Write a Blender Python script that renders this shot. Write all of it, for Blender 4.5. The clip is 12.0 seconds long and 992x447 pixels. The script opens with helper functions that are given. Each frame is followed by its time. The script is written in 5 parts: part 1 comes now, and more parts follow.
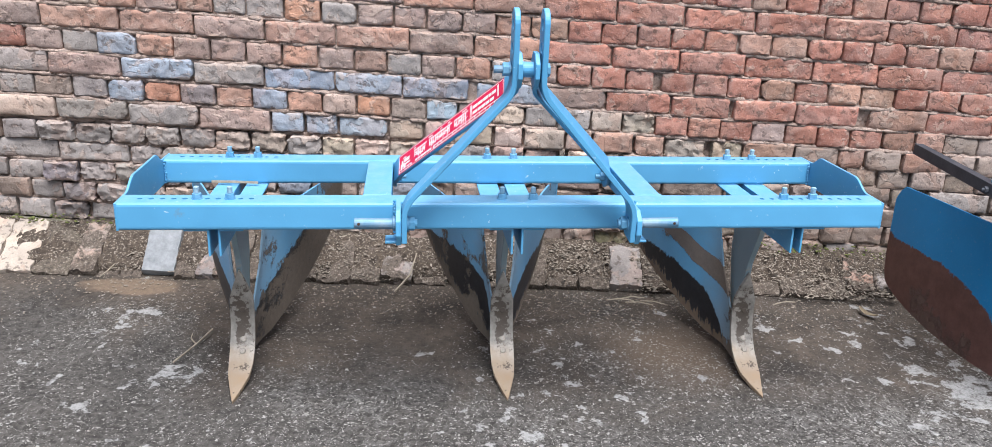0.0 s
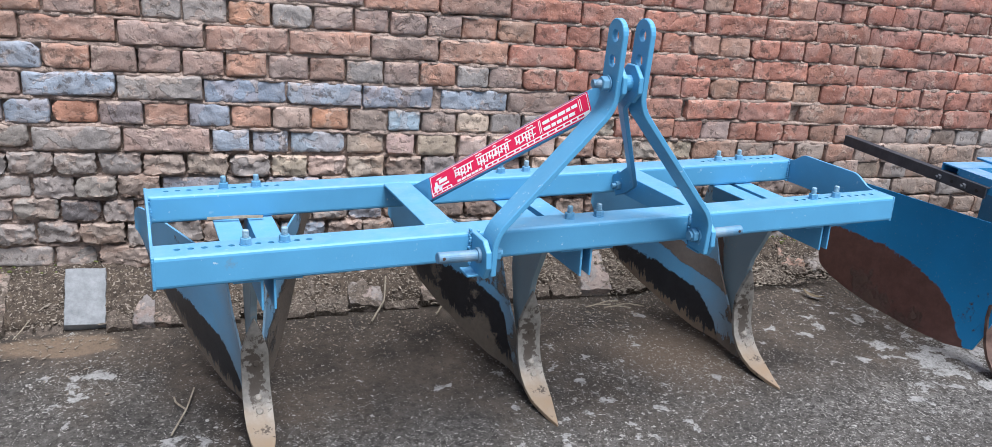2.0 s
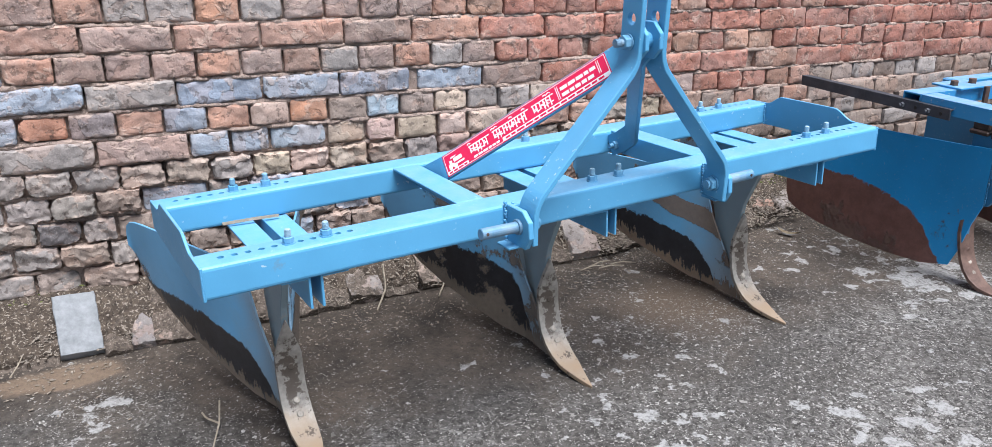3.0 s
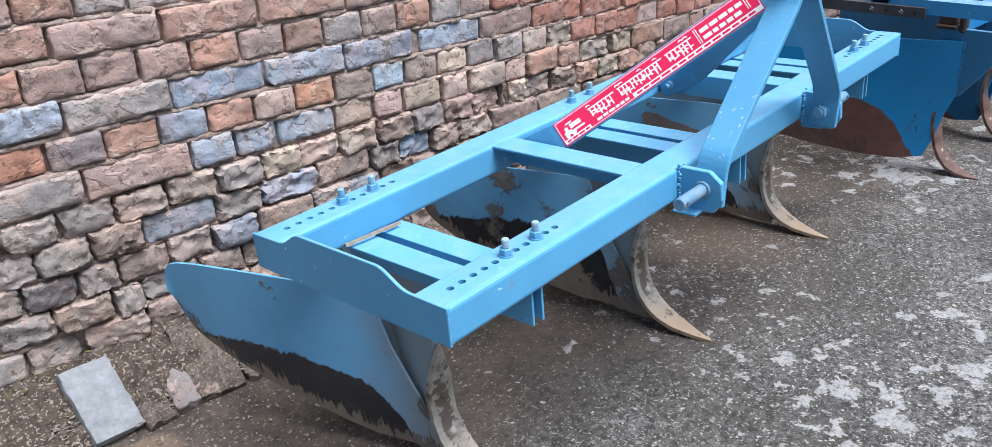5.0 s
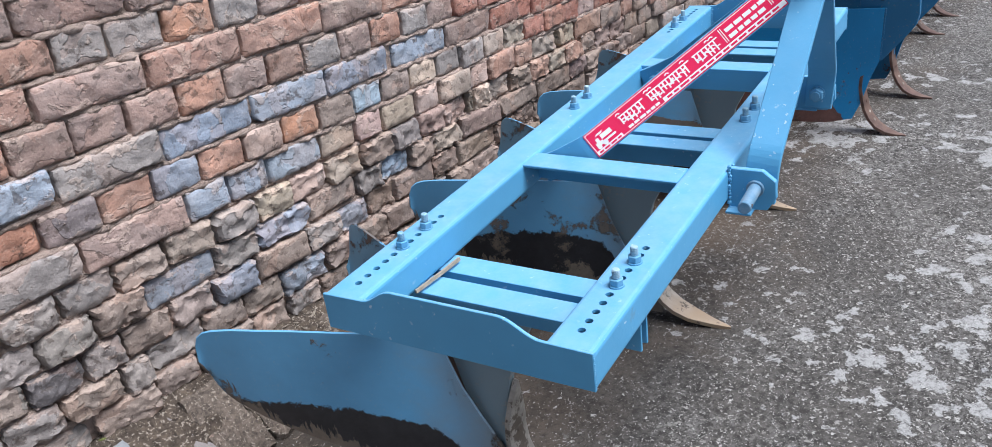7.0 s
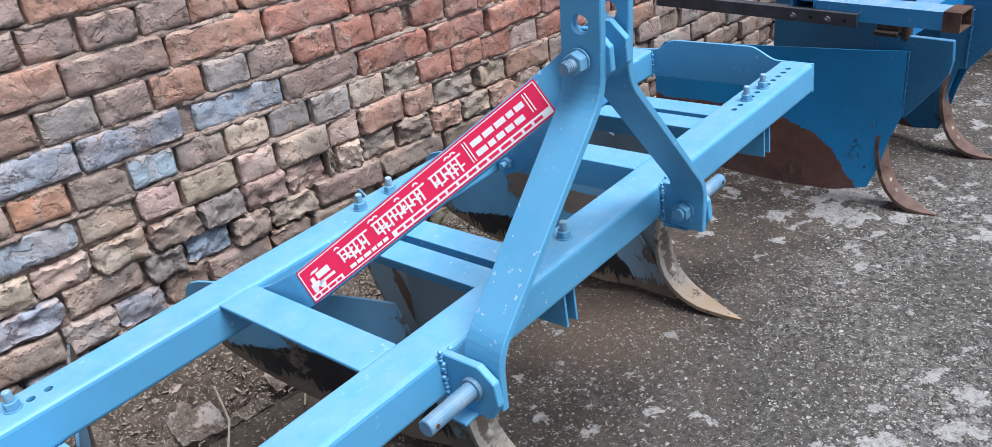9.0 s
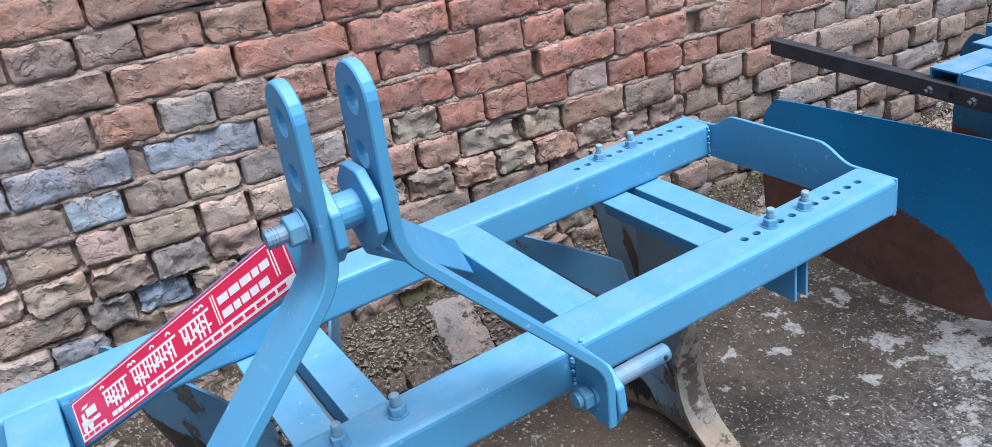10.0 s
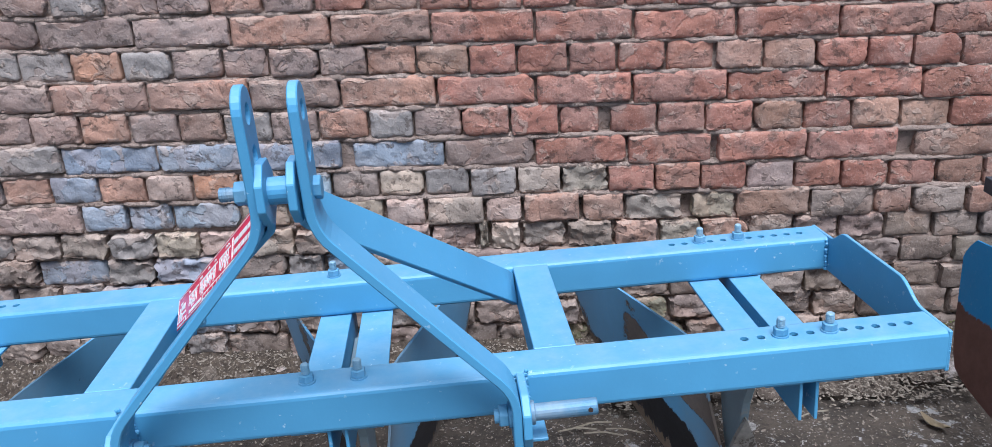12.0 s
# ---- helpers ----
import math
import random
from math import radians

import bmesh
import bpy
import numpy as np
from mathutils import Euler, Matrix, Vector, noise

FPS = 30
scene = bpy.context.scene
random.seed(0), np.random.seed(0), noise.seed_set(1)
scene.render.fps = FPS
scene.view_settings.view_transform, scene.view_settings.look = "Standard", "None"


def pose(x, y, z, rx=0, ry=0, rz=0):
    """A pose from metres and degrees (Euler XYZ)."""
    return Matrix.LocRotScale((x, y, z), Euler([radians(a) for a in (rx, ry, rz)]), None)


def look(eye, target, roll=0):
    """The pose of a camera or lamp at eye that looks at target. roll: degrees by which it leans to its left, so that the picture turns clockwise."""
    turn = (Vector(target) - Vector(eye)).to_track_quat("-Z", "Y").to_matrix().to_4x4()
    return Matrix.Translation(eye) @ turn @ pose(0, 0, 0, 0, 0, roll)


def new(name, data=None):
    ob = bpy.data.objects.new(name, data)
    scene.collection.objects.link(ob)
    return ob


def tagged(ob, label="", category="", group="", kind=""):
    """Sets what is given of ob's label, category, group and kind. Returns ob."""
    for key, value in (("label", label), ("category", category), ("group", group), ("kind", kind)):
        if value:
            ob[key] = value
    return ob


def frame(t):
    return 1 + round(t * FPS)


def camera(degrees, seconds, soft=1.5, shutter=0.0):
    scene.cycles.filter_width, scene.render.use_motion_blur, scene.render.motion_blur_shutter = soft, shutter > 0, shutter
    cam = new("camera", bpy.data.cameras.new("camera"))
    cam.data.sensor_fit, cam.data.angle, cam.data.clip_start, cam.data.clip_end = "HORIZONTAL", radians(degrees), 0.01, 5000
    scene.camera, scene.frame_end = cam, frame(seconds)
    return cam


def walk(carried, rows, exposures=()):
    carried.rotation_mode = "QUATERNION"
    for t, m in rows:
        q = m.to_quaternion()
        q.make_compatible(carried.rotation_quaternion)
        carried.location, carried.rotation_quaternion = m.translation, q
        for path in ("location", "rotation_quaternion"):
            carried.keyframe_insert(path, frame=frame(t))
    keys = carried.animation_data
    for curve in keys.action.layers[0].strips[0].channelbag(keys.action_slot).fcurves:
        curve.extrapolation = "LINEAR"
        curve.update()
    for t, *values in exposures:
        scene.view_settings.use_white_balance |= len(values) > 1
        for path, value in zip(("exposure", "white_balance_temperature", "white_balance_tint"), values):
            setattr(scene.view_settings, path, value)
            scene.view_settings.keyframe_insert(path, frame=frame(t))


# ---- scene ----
cam = camera(59.4, 12.0, soft=0.7)
PATH = [
    (0, (0.715, 0.418, 1.173), (0.757, 2.304, 0.509), 2.9),
    (0.3, (0.628, 0.49, 1.152), (0.774, 2.373, 0.499), 4.3),
    (0.5, (0.565, 0.552, 1.157), (0.754, 2.434, 0.51), 4.9),
    (0.8, (0.474, 0.652, 1.159), (0.706, 2.539, 0.54), 4.9),
    (1, (0.4, 0.694, 1.173), (0.669, 2.58, 0.564), 4.5),
    (1.2, (0.303, 0.711, 1.171), (0.635, 2.587, 0.569), 3.7),
    (1.5, (0.166, 0.755, 1.175), (0.611, 2.603, 0.553), 3.4),
    (1.7, (0.103, 0.759, 1.171), (0.624, 2.581, 0.537), 3.6),
    (2, (0.034, 0.679, 1.157), (0.638, 2.47, 0.504), 4.6),
    (2.2, (-0.018, 0.623, 1.146), (0.614, 2.396, 0.474), 4.4),
    (2.5, (-0.094, 0.619, 1.129), (0.597, 2.368, 0.45), 3.2),
    (2.7, (-0.148, 0.668, 1.136), (0.584, 2.398, 0.452), 1.8),
    (4.3, (-0.521, 1.215, 1.114), (0.584, 2.676, 0.311), -1.1),
    (4.5, (-0.622, 1.28, 1.124), (0.526, 2.688, 0.288), -0.7),
    (4.7, (-0.69, 1.331, 1.133), (0.491, 2.705, 0.288), -1.3),
    (5, (-0.729, 1.413, 1.143), (0.487, 2.765, 0.311), -3.3),
    (5.3, (-0.727, 1.531, 1.148), (0.516, 2.876, 0.344), -5.4),
    (5.5, (-0.74, 1.593, 1.163), (0.532, 2.92, 0.373), -6.1),
    (5.7, (-0.767, 1.629, 1.165), (0.542, 2.913, 0.371), -6.5),
    (6, (-0.844, 1.723, 1.17), (0.537, 2.91, 0.342), -6.8),
    (6.3, (-0.897, 1.793, 1.188), (0.532, 2.891, 0.324), -6.9),
    (6.5, (-0.924, 1.811, 1.204), (0.516, 2.877, 0.316), -6.8),
    (6.7, (-0.922, 1.795, 1.218), (0.515, 2.857, 0.319), -6.4),
    (8.3, (-0.462, 1.575, 1.229), (0.789, 2.877, 0.369), -3.7),
    (8.5, (-0.326, 1.605, 1.234), (0.915, 2.898, 0.344), -4.7),
    (8.7, (-0.212, 1.592, 1.224), (1.01, 2.885, 0.308), -5.8),
    (9, (-0.002, 1.547, 1.204), (1.161, 2.886, 0.278), -7.5),
    (9.2, (0.141, 1.519, 1.2), (1.234, 2.914, 0.282), -8.3),
    (9.5, (0.321, 1.486, 1.205), (1.267, 2.997, 0.299), -9.3),
    (9.7, (0.455, 1.511, 1.171), (1.307, 3.077, 0.273), -8.9),
    (10, (0.65, 1.573, 1.186), (1.367, 3.206, 0.281), -8.0),
    (10.2, (0.761, 1.617, 1.176), (1.39, 3.286, 0.285), -6.9),
    (10.5, (0.975, 1.671, 1.153), (1.415, 3.406, 0.26), -6.1),
    (10.7, (1.056, 1.707, 1.154), (1.38, 3.471, 0.283), -6.2),
    (11, (1.124, 1.694, 1.179), (1.27, 3.509, 0.351), -7.0),
    (11.3, (1.125, 1.645, 1.22), (1.195, 3.492, 0.458), -6.2),
    (11.5, (1.092, 1.565, 1.217), (1.135, 3.431, 0.498), -5.2),
    (11.7, (1.073, 1.465, 1.17), (1.083, 3.335, 0.465), -4.5),
    (12, (1.083, 1.287, 1.181), (1.023, 3.158, 0.479), -3.1),
]
# stops, white balance and tint as the camera's automatic exposure drifts
EXPOSURES = [(0.0, 0.66, 6270, 10), (0.5, 0.63, 6210, 10), (1.0, 0.55, 6170, 10), (1.5, 0.46, 6140, 10), (2.0, 0.43, 6120, 10), (2.3, 0.61, 6170, 10), (2.5, 0.68, 6180, 10), (4.5, 0.62, 6060, 10), (5.0, 0.61, 6030, 10), (5.5, 0.42, 6000, 10), (6.0, 0.42, 6000, 10), (6.5, 0.46, 6040, 10), (8.5, 0.42, 6100, 10), (9.0, 0.42, 6100, 10), (10.0, 0.34, 5880, 10), (11.15, 0.36, 5830, 10), (11.35, 0.64, 6030, 10), (11.55, 0.69, 6060, 10), (11.75, 0.55, 5960, 10), (12.0, 0.24, 5780, 10)]
walk(cam, [(t, look(eye, target, roll)) for t, eye, target, roll in PATH], EXPOSURES)

# ---- world and light: an overcast day, the open side in front of the wall ----
world = bpy.data.worlds.new("overcast_sky")
scene.world = world
world.use_nodes = True
wn = world.node_tree
sky = wn.nodes.new("ShaderNodeTexSky")
sky.sky_type = "NISHITA"
sky.sun_disc = False
SUN_ELEV, SUN_AZ = 66.0, 166.0  # degrees; azimuth clockwise from +y
sky.sun_elevation, sky.sun_rotation = radians(SUN_ELEV), radians(SUN_AZ)
sky.air_density, sky.dust_density, sky.ozone_density = 1.0, 3.0, 1.5
veil = wn.nodes.new("ShaderNodeHueSaturation")  # cloud cover takes the blue out of the sky
veil.inputs["Saturation"].default_value = 0.75
wn.links.new(sky.outputs[0], veil.inputs["Color"])
wn.links.new(veil.outputs[0], wn.nodes["Background"].inputs[0])
wn.nodes["Background"].inputs[1].default_value = 0.097
sun = new("sun", bpy.data.lights.new("sun", "SUN"))
sun.data.energy, sun.data.angle, sun.data.color = 4.15, radians(38), (0.98, 0.985, 1.0)
sa, se = radians(SUN_AZ), radians(SUN_ELEV)
sun.matrix_basis = look((math.sin(sa) * math.cos(se) * 9, math.cos(sa) * math.cos(se) * 9, math.sin(se) * 9), (0, 0, 0))


# ---- materials ----
class Nodes:
    """A short way to write node trees."""

    def __init__(self, name, coord="Object"):
        self.mat = bpy.data.materials.new(name)
        self.mat.use_nodes = True
        self.t = self.mat.node_tree
        self.bsdf = self.t.nodes["Principled BSDF"]
        self.tc = self.t.nodes.new("ShaderNodeTexCoord").outputs[coord]

    def put(self, kind):
        return self.t.nodes.new(kind)

    def link(self, a, b):
        if isinstance(a, bpy.types.NodeSocket):
            self.t.links.new(a, b)
        else:
            b.default_value = a
        return b

    def noise(self, scale, detail=4.0, rough=0.6, vec=None, dist=0.0):
        n = self.put("ShaderNodeTexNoise")
        self.link(vec or self.tc, n.inputs["Vector"])
        n.inputs["Scale"].default_value, n.inputs["Detail"].default_value = scale, detail
        n.inputs["Roughness"].default_value, n.inputs["Distortion"].default_value = rough, dist
        return n.outputs[0]

    def voronoi(self, scale, feature="F1", vec=None, out=0, rand=1.0):
        n = self.put("ShaderNodeTexVoronoi")
        n.feature = feature
        self.link(vec or self.tc, n.inputs["Vector"])
        n.inputs["Scale"].default_value = scale
        n.inputs["Randomness"].default_value = rand
        return n.outputs[out]

    def ramp(self, fac, *stops):
        n = self.put("ShaderNodeValToRGB")
        self.link(fac, n.inputs[0])
        e = n.color_ramp.elements
        while len(e) < len(stops):
            e.new(0.5)
        for el, (p, c) in zip(e, stops):
            el.position = p
            el.color = (*c, 1) if isinstance(c, tuple) else (c, c, c, 1)
        return n.outputs[0]

    def mix(self, fac, a, b, blend="MIX"):
        n = self.put("ShaderNodeMix")
        n.data_type, n.blend_type = "RGBA", blend
        self.link(fac, n.inputs[0])
        for v, s in ((a, n.inputs[6]), (b, n.inputs[7])):
            self.link((*v, 1) if isinstance(v, tuple) else v, s)
        return n.outputs[2]

    def math(self, op, a, b=0.0, clamp=False):
        n = self.put("ShaderNodeMath")
        n.operation, n.use_clamp = op, clamp
        self.link(a, n.inputs[0])
        self.link(b, n.inputs[1])
        return n.outputs[0]

    def xyz(self, vec=None):
        n = self.put("ShaderNodeSeparateXYZ")
        self.link(vec or self.tc, n.inputs[0])
        return n.outputs

    def bump(self, height, strength=0.3, dist=0.01, under=None):
        n = self.put("ShaderNodeBump")
        n.inputs["Strength"].default_value, n.inputs["Distance"].default_value = strength, dist
        self.link(height, n.inputs["Height"])
        if under is not None:
            self.link(under, n.inputs["Normal"])
        self.link(n.outputs[0], self.bsdf.inputs["Normal"])
        return n.outputs[0]

    def done(self, color, rough=0.6, metal=0.0, spec=None):
        self.link((*color, 1) if isinstance(color, tuple) else color, self.bsdf.inputs["Base Color"])
        self.link(rough, self.bsdf.inputs["Roughness"])
        self.link(metal, self.bsdf.inputs["Metallic"])
        if spec is not None:
            self.bsdf.inputs["Specular IOR Level"].default_value = spec
        return self.mat


def paint(name, base, chips=(0.5, 0.62, 0.7), rough=0.38, dust=0.25, chip_at=0.70):
    """Brushed enamel on steel: slight colour drift, runs, pale chips and a film of dust on what looks up."""
    m = Nodes(name)
    drift = m.noise(3.5, 3)
    fine = m.noise(60, 5, 0.7)
    col = m.mix(m.ramp(drift, (0.3, 0.0), (0.75, 1.0)), tuple(c * 0.86 for c in base), tuple(min(1, c * 1.09) for c in base))
    up = m.xyz(m.put("ShaderNodeNewGeometry").outputs["Normal"])[2]
    film = m.math("MULTIPLY", m.ramp(up, (0.55, 0.0), (0.95, 1.0)), m.ramp(m.noise(22, 6, 0.75), (0.35, 0.2), (0.75, 1.0)))
    col = m.mix(m.math("MULTIPLY", film, dust), col, (0.55, 0.60, 0.62))
    chip = m.ramp(m.noise(85, 4, 0.55), (chip_at, 0.0), (chip_at + 0.03, 1.0))
    chip = m.math("MULTIPLY", chip, m.ramp(m.noise(9, 3), (0.45, 0.0), (0.62, 1.0)))
    col = m.mix(m.math("MULTIPLY", chip, 0.75), col, chips)
    soil = m.math("MULTIPLY", m.ramp(m.noise(14, 5, 0.7), (0.68, 0.0), (0.76, 1.0)), 0.35)
    col = m.mix(soil, col, (0.2, 0.17, 0.13))
    b = m.bump(m.noise(140, 3, 0.6), 0.10, 0.002)
    m.bump(m.noise(16, 3, 0.5), 0.10, 0.006, b)
    return m.done(col, m.math("ADD", m.math("MULTIPLY", fine, 0.2), rough - 0.08), 0.0, 0.5)


PAINT = paint("sky_blue_enamel", (0.092, 0.335, 0.565), rough=0.46, dust=0.22, chip_at=0.655)
PAINT_OLD = paint("deep_blue_enamel", (0.010, 0.18, 0.44), (0.2, 0.3, 0.38), 0.45, 0.35, 0.66)
PAINT_MID = paint("mid_blue_enamel", (0.032, 0.23, 0.48), (0.35, 0.42, 0.46), 0.42, 0.5, 0.64)
PAINT_GREY = paint("faded_grey_blue_enamel", (0.215, 0.285, 0.315), (0.33, 0.30, 0.26), 0.5, 0.0, 0.58)

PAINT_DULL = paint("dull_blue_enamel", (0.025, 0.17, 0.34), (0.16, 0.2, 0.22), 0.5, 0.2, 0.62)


def worn_wing(name, paint_col, low_col, mud_col, line, mud, fade, reach=0.07, cake=None, hem=None):
    """A mouldboard: enamel above, black worn steel and dried mud along its lower edge. y runs to the rear, z up."""
    m = Nodes(name)
    _, y, z = m.xyz()
    edge = m.put("ShaderNodeFloatCurve")
    m.link(y, edge.inputs[1])
    c = edge.mapping.curves[0]
    c.points[0].location, c.points[1].location = (0.0, line[0][1]), (1.0, line[-1][1])
    for p in line:
        c.points.new(*p)
    edge.mapping.update()
    wob = m.math("ADD", m.math("MULTIPLY", m.math("SUBTRACT", m.noise(9, 3, 0.5), 0.5), 0.04), m.math("MULTIPLY", m.math("SUBTRACT", m.noise(42, 6, 0.72, dist=0.4), 0.5), 0.05))
    d = m.math("SUBTRACT", m.math("ADD", edge.outputs[0], wob), z)
    low = m.ramp(m.math("MULTIPLY", d, 90.0), (0.0, 0.0), (0.5, 1.0))
    drift = m.noise(4, 5, 0.65)
    top = m.mix(m.ramp(drift, (0.35, 0.0), (0.7, 1.0)), tuple(v * 0.82 for v in paint_col), paint_col)
    front = m.ramp(m.math("ADD", y, m.math("MULTIPLY", drift, 0.25)), (0.42, 1.0), (0.60, 0.0))
    top = m.mix(m.math("MULTIPLY", front, fade), top, (0.29, 0.305, 0.295))
    scratch = m.ramp(m.noise(120, 4, 0.7), (0.62, 0.0), (0.70, 1.0))
    top = m.mix(m.math("MULTIPLY", scratch, 0.3), top, (0.35, 0.40, 0.42))
    steel = m.mix(m.ramp(m.noise(26, 7, 0.75), (0.40, 0.0), (0.72, 1.0)), low_col, tuple(v * 1.5 + 0.006 for v in low_col))
    base = m.mix(low, top, steel)
    # dried mud clings low down and in a few ragged patches
    ragged = m.math("ADD", m.math("MULTIPLY", m.noise(6, 3, 0.5, dist=0.3), 0.62), m.math("MULTIPLY", m.noise(48, 8, 0.8), 0.38))
    lift = m.math("ADD", m.ramp(z, (0.0, 0.09), (0.10, 0.03), (0.32, 0.0)), m.ramp(m.math("ADD", d, 0.5), (0.5 + reach, 0.0), (0.58 + reach, 0.13)))
    if hem:  # soil dried on along the lower edge
        foot = m.put("ShaderNodeFloatCurve")
        m.link(y, foot.inputs[1])
        c = foot.mapping.curves[0]
        c.points[0].location, c.points[1].location = (0.0, hem[0][1]), (1.0, hem[-1][1])
        for p in hem:
            c.points.new(*p)
        foot.mapping.update()
        comb = m.put("ShaderNodeCombineXYZ")  # soil splashed up in upright streaks
        m.link(m.math("MULTIPLY", y, 9.0), comb.inputs[1])
        m.link(z, comb.inputs[2])
        streak = m.math("SUBTRACT", m.noise(9, 5, 0.7, comb.outputs[0]), 0.5)
        above = m.math("SUBTRACT", m.math("SUBTRACT", z, foot.outputs[0]), m.math("MULTIPLY", streak, 0.16))
        above = m.math("ADD", above, m.math("MULTIPLY", m.math("SUBTRACT", m.noise(26, 5, 0.7), 0.5), 0.06))
        lift = m.math("ADD", lift, m.math("MULTIPLY", m.ramp(m.math("MULTIPLY", above, 10.0), (0.12, 1.0), (0.42, 0.0)), 0.22))
    if cake:  # a thick slanting cake of mud across the enamel
        off = m.math("ABSOLUTE", m.math("SUBTRACT", z, m.math("ADD", cake[0], m.math("MULTIPLY", y, cake[1]))))
        band = m.math("MULTIPLY", m.ramp(m.math("MULTIPLY", off, 10.0), (0.20, 1.0), (0.42, 0.0)), m.ramp(y, (0.54, 1.0), (0.64, 0.0)))
        lift = m.math("ADD", lift, m.math("MULTIPLY", band, 0.24))
    patch = m.ramp(m.math("ADD", ragged, lift), (mud, 0.0), (mud + 0.025, 1.0))
    mudc = m.mix(m.noise(55, 6, 0.75), tuple(v * 0.6 for v in mud_col), tuple(v * 1.45 for v in mud_col))
    base = m.mix(m.math("MULTIPLY", patch, 0.92), base, mudc)
    rough = m.mix(patch, m.mix(low, (0.40,) * 3, (0.5,) * 3), (0.95,) * 3)
    b = m.bump(m.noise(70, 5, 0.7), 0.12, 0.003)
    m.bump(m.math("MULTIPLY", patch, m.math("ADD", 0.4, ragged)), 0.8, 0.006, b)
    return m.done(base, rough)


NEW_LINE = ((0.25, 0.0), (0.30, 0.012), (0.33, 0.03), (0.355, 0.095), (0.395, 0.145), (0.45, 0.185), (0.50, 0.202), (0.57, 0.215), (0.68, 0.230), (0.80, 0.24))
HIGH_LINE = ((0.27, 0.0), (0.30, 0.02), (0.335, 0.11), (0.355, 0.18), (0.395, 0.22), (0.465, 0.248), (0.68, 0.250), (0.80, 0.25))
MUD_LINE = ((0.25, 0.0), (0.28, 0.02), (0.31, 0.08), (0.34, 0.135), (0.40, 0.185), (0.47, 0.225), (0.55, 0.275), (0.63, 0.325), (0.71, 0.37), (0.80, 0.42))
OLD_LINE = ((0.20, 0.0), (0.26, 0.04), (0.30, 0.09), (0.345, 0.155), (0.41, 0.205), (0.50, 0.236), (0.70, 0.252), (0.90, 0.262))
HEM = ((0.25, 0.014), (0.34, 0.022), (0.41, 0.036), (0.47, 0.060), (0.545, 0.094), (0.61, 0.122), (0.68, 0.160), (0.72, 0.190), (0.752, 0.222), (0.80, 0.30))
LIGHT_BLUE, BLACKED = (0.130, 0.365, 0.595), (0.011, 0.011, 0.014)
WING = worn_wing("worn_light_blue_mouldboard", LIGHT_BLUE, (0.020, 0.019, 0.021), (0.175, 0.136, 0.102), NEW_LINE, 0.632, 0.85, 0.085, None, HEM)
WING_HIGH = worn_wing("worn_half_blue_mouldboard", LIGHT_BLUE, BLACKED, (0.165, 0.130, 0.098), HIGH_LINE, 0.565, 0.75, 0.08, None, HEM)
WING_MUDDY = worn_wing("muddy_light_blue_mouldboard", LIGHT_BLUE, (0.016, 0.014, 0.014), (0.125, 0.098, 0.075), MUD_LINE, 0.575, 0.7, -0.03)
WING_CAKED = worn_wing("mud_caked_light_blue_mouldboard", LIGHT_BLUE, BLACKED, (0.18, 0.128, 0.088), NEW_LINE, 0.62, 0.75, 0.085, (0.104, 0.36), HEM)
INNER_LINE = ((0.25, 0.0), (0.40, 0.05), (0.55, 0.11), (0.70, 0.18), (0.80, 0.26))
WING_IN = worn_wing("streaked_blue_board_back", (0.16, 0.34, 0.48), (0.05, 0.038, 0.030), (0.15, 0.092, 0.060), INNER_LINE, 0.615, 0.5, 0.0, (0.02, 0.42))
WING_OLD = worn_wing("rust_primed_blue_mouldboard", (0.011, 0.245, 0.54), (0.105, 0.046, 0.036), (0.12, 0.072, 0.055), OLD_LINE, 0.66, 0.0)

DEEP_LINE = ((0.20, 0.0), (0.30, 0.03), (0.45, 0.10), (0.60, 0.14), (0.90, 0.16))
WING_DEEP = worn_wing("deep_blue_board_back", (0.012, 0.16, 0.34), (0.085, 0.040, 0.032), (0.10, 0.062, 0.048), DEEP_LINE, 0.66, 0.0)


def rusty(name, dark, light, metal=0.2):
    m = Nodes(name)
    n1 = m.noise(18, 7, 0.7)
    col = m.mix(m.ramp(n1, (0.35, 0.0), (0.7, 1.0)), dark, light)
    m.bump(m.noise(70, 5, 0.7), 0.2, 0.003)
    return m.done(col, m.math("ADD", m.math("MULTIPLY", n1, 0.3), 0.45), metal)


def share_steel(name, tan):
    """Soil-scoured share: brownish steel, paler and sandier towards its point."""
    m = Nodes(name)
    x, y, z = m.xyz()
    n1 = m.noise(28, 6, 0.7)
    steel = m.mix(m.ramp(n1, (0.3, 0.0), (0.7, 1.0)), (0.19, 0.172, 0.15), (0.42, 0.385, 0.335))
    tip = m.ramp(m.math("ADD", z, m.math("MULTIPLY", m.math("SUBTRACT", m.noise(14, 4), 0.5), 0.12)), (0.0, 1.0), (0.075, 0.0))
    col = m.mix(tip, steel, tan)
    mid = m.ramp(m.math("MULTIPLY", m.math("ABSOLUTE", x), 20.0), (0.1, 1.0), (0.55, 0.0))
    tall = m.ramp(z, (0.03, 0.0), (0.06, 1.0), (0.17, 1.0), (0.26, 0.0))
    mud = m.ramp(m.math("ADD", m.noise(26, 8, 0.75), m.math("MULTIPLY", m.math("MULTIPLY", mid, tall), 0.10)), (0.57, 0.0), (0.60, 1.0))
    col = m.mix(m.math("MULTIPLY", mud, 0.9), col, (0.085, 0.064, 0.048))
    m.bump(m.noise(90, 5, 0.7), 0.25, 0.003)
    return m.done(col, m.math("ADD", m.math("MULTIPLY", n1, 0.3), 0.4), 0.25)


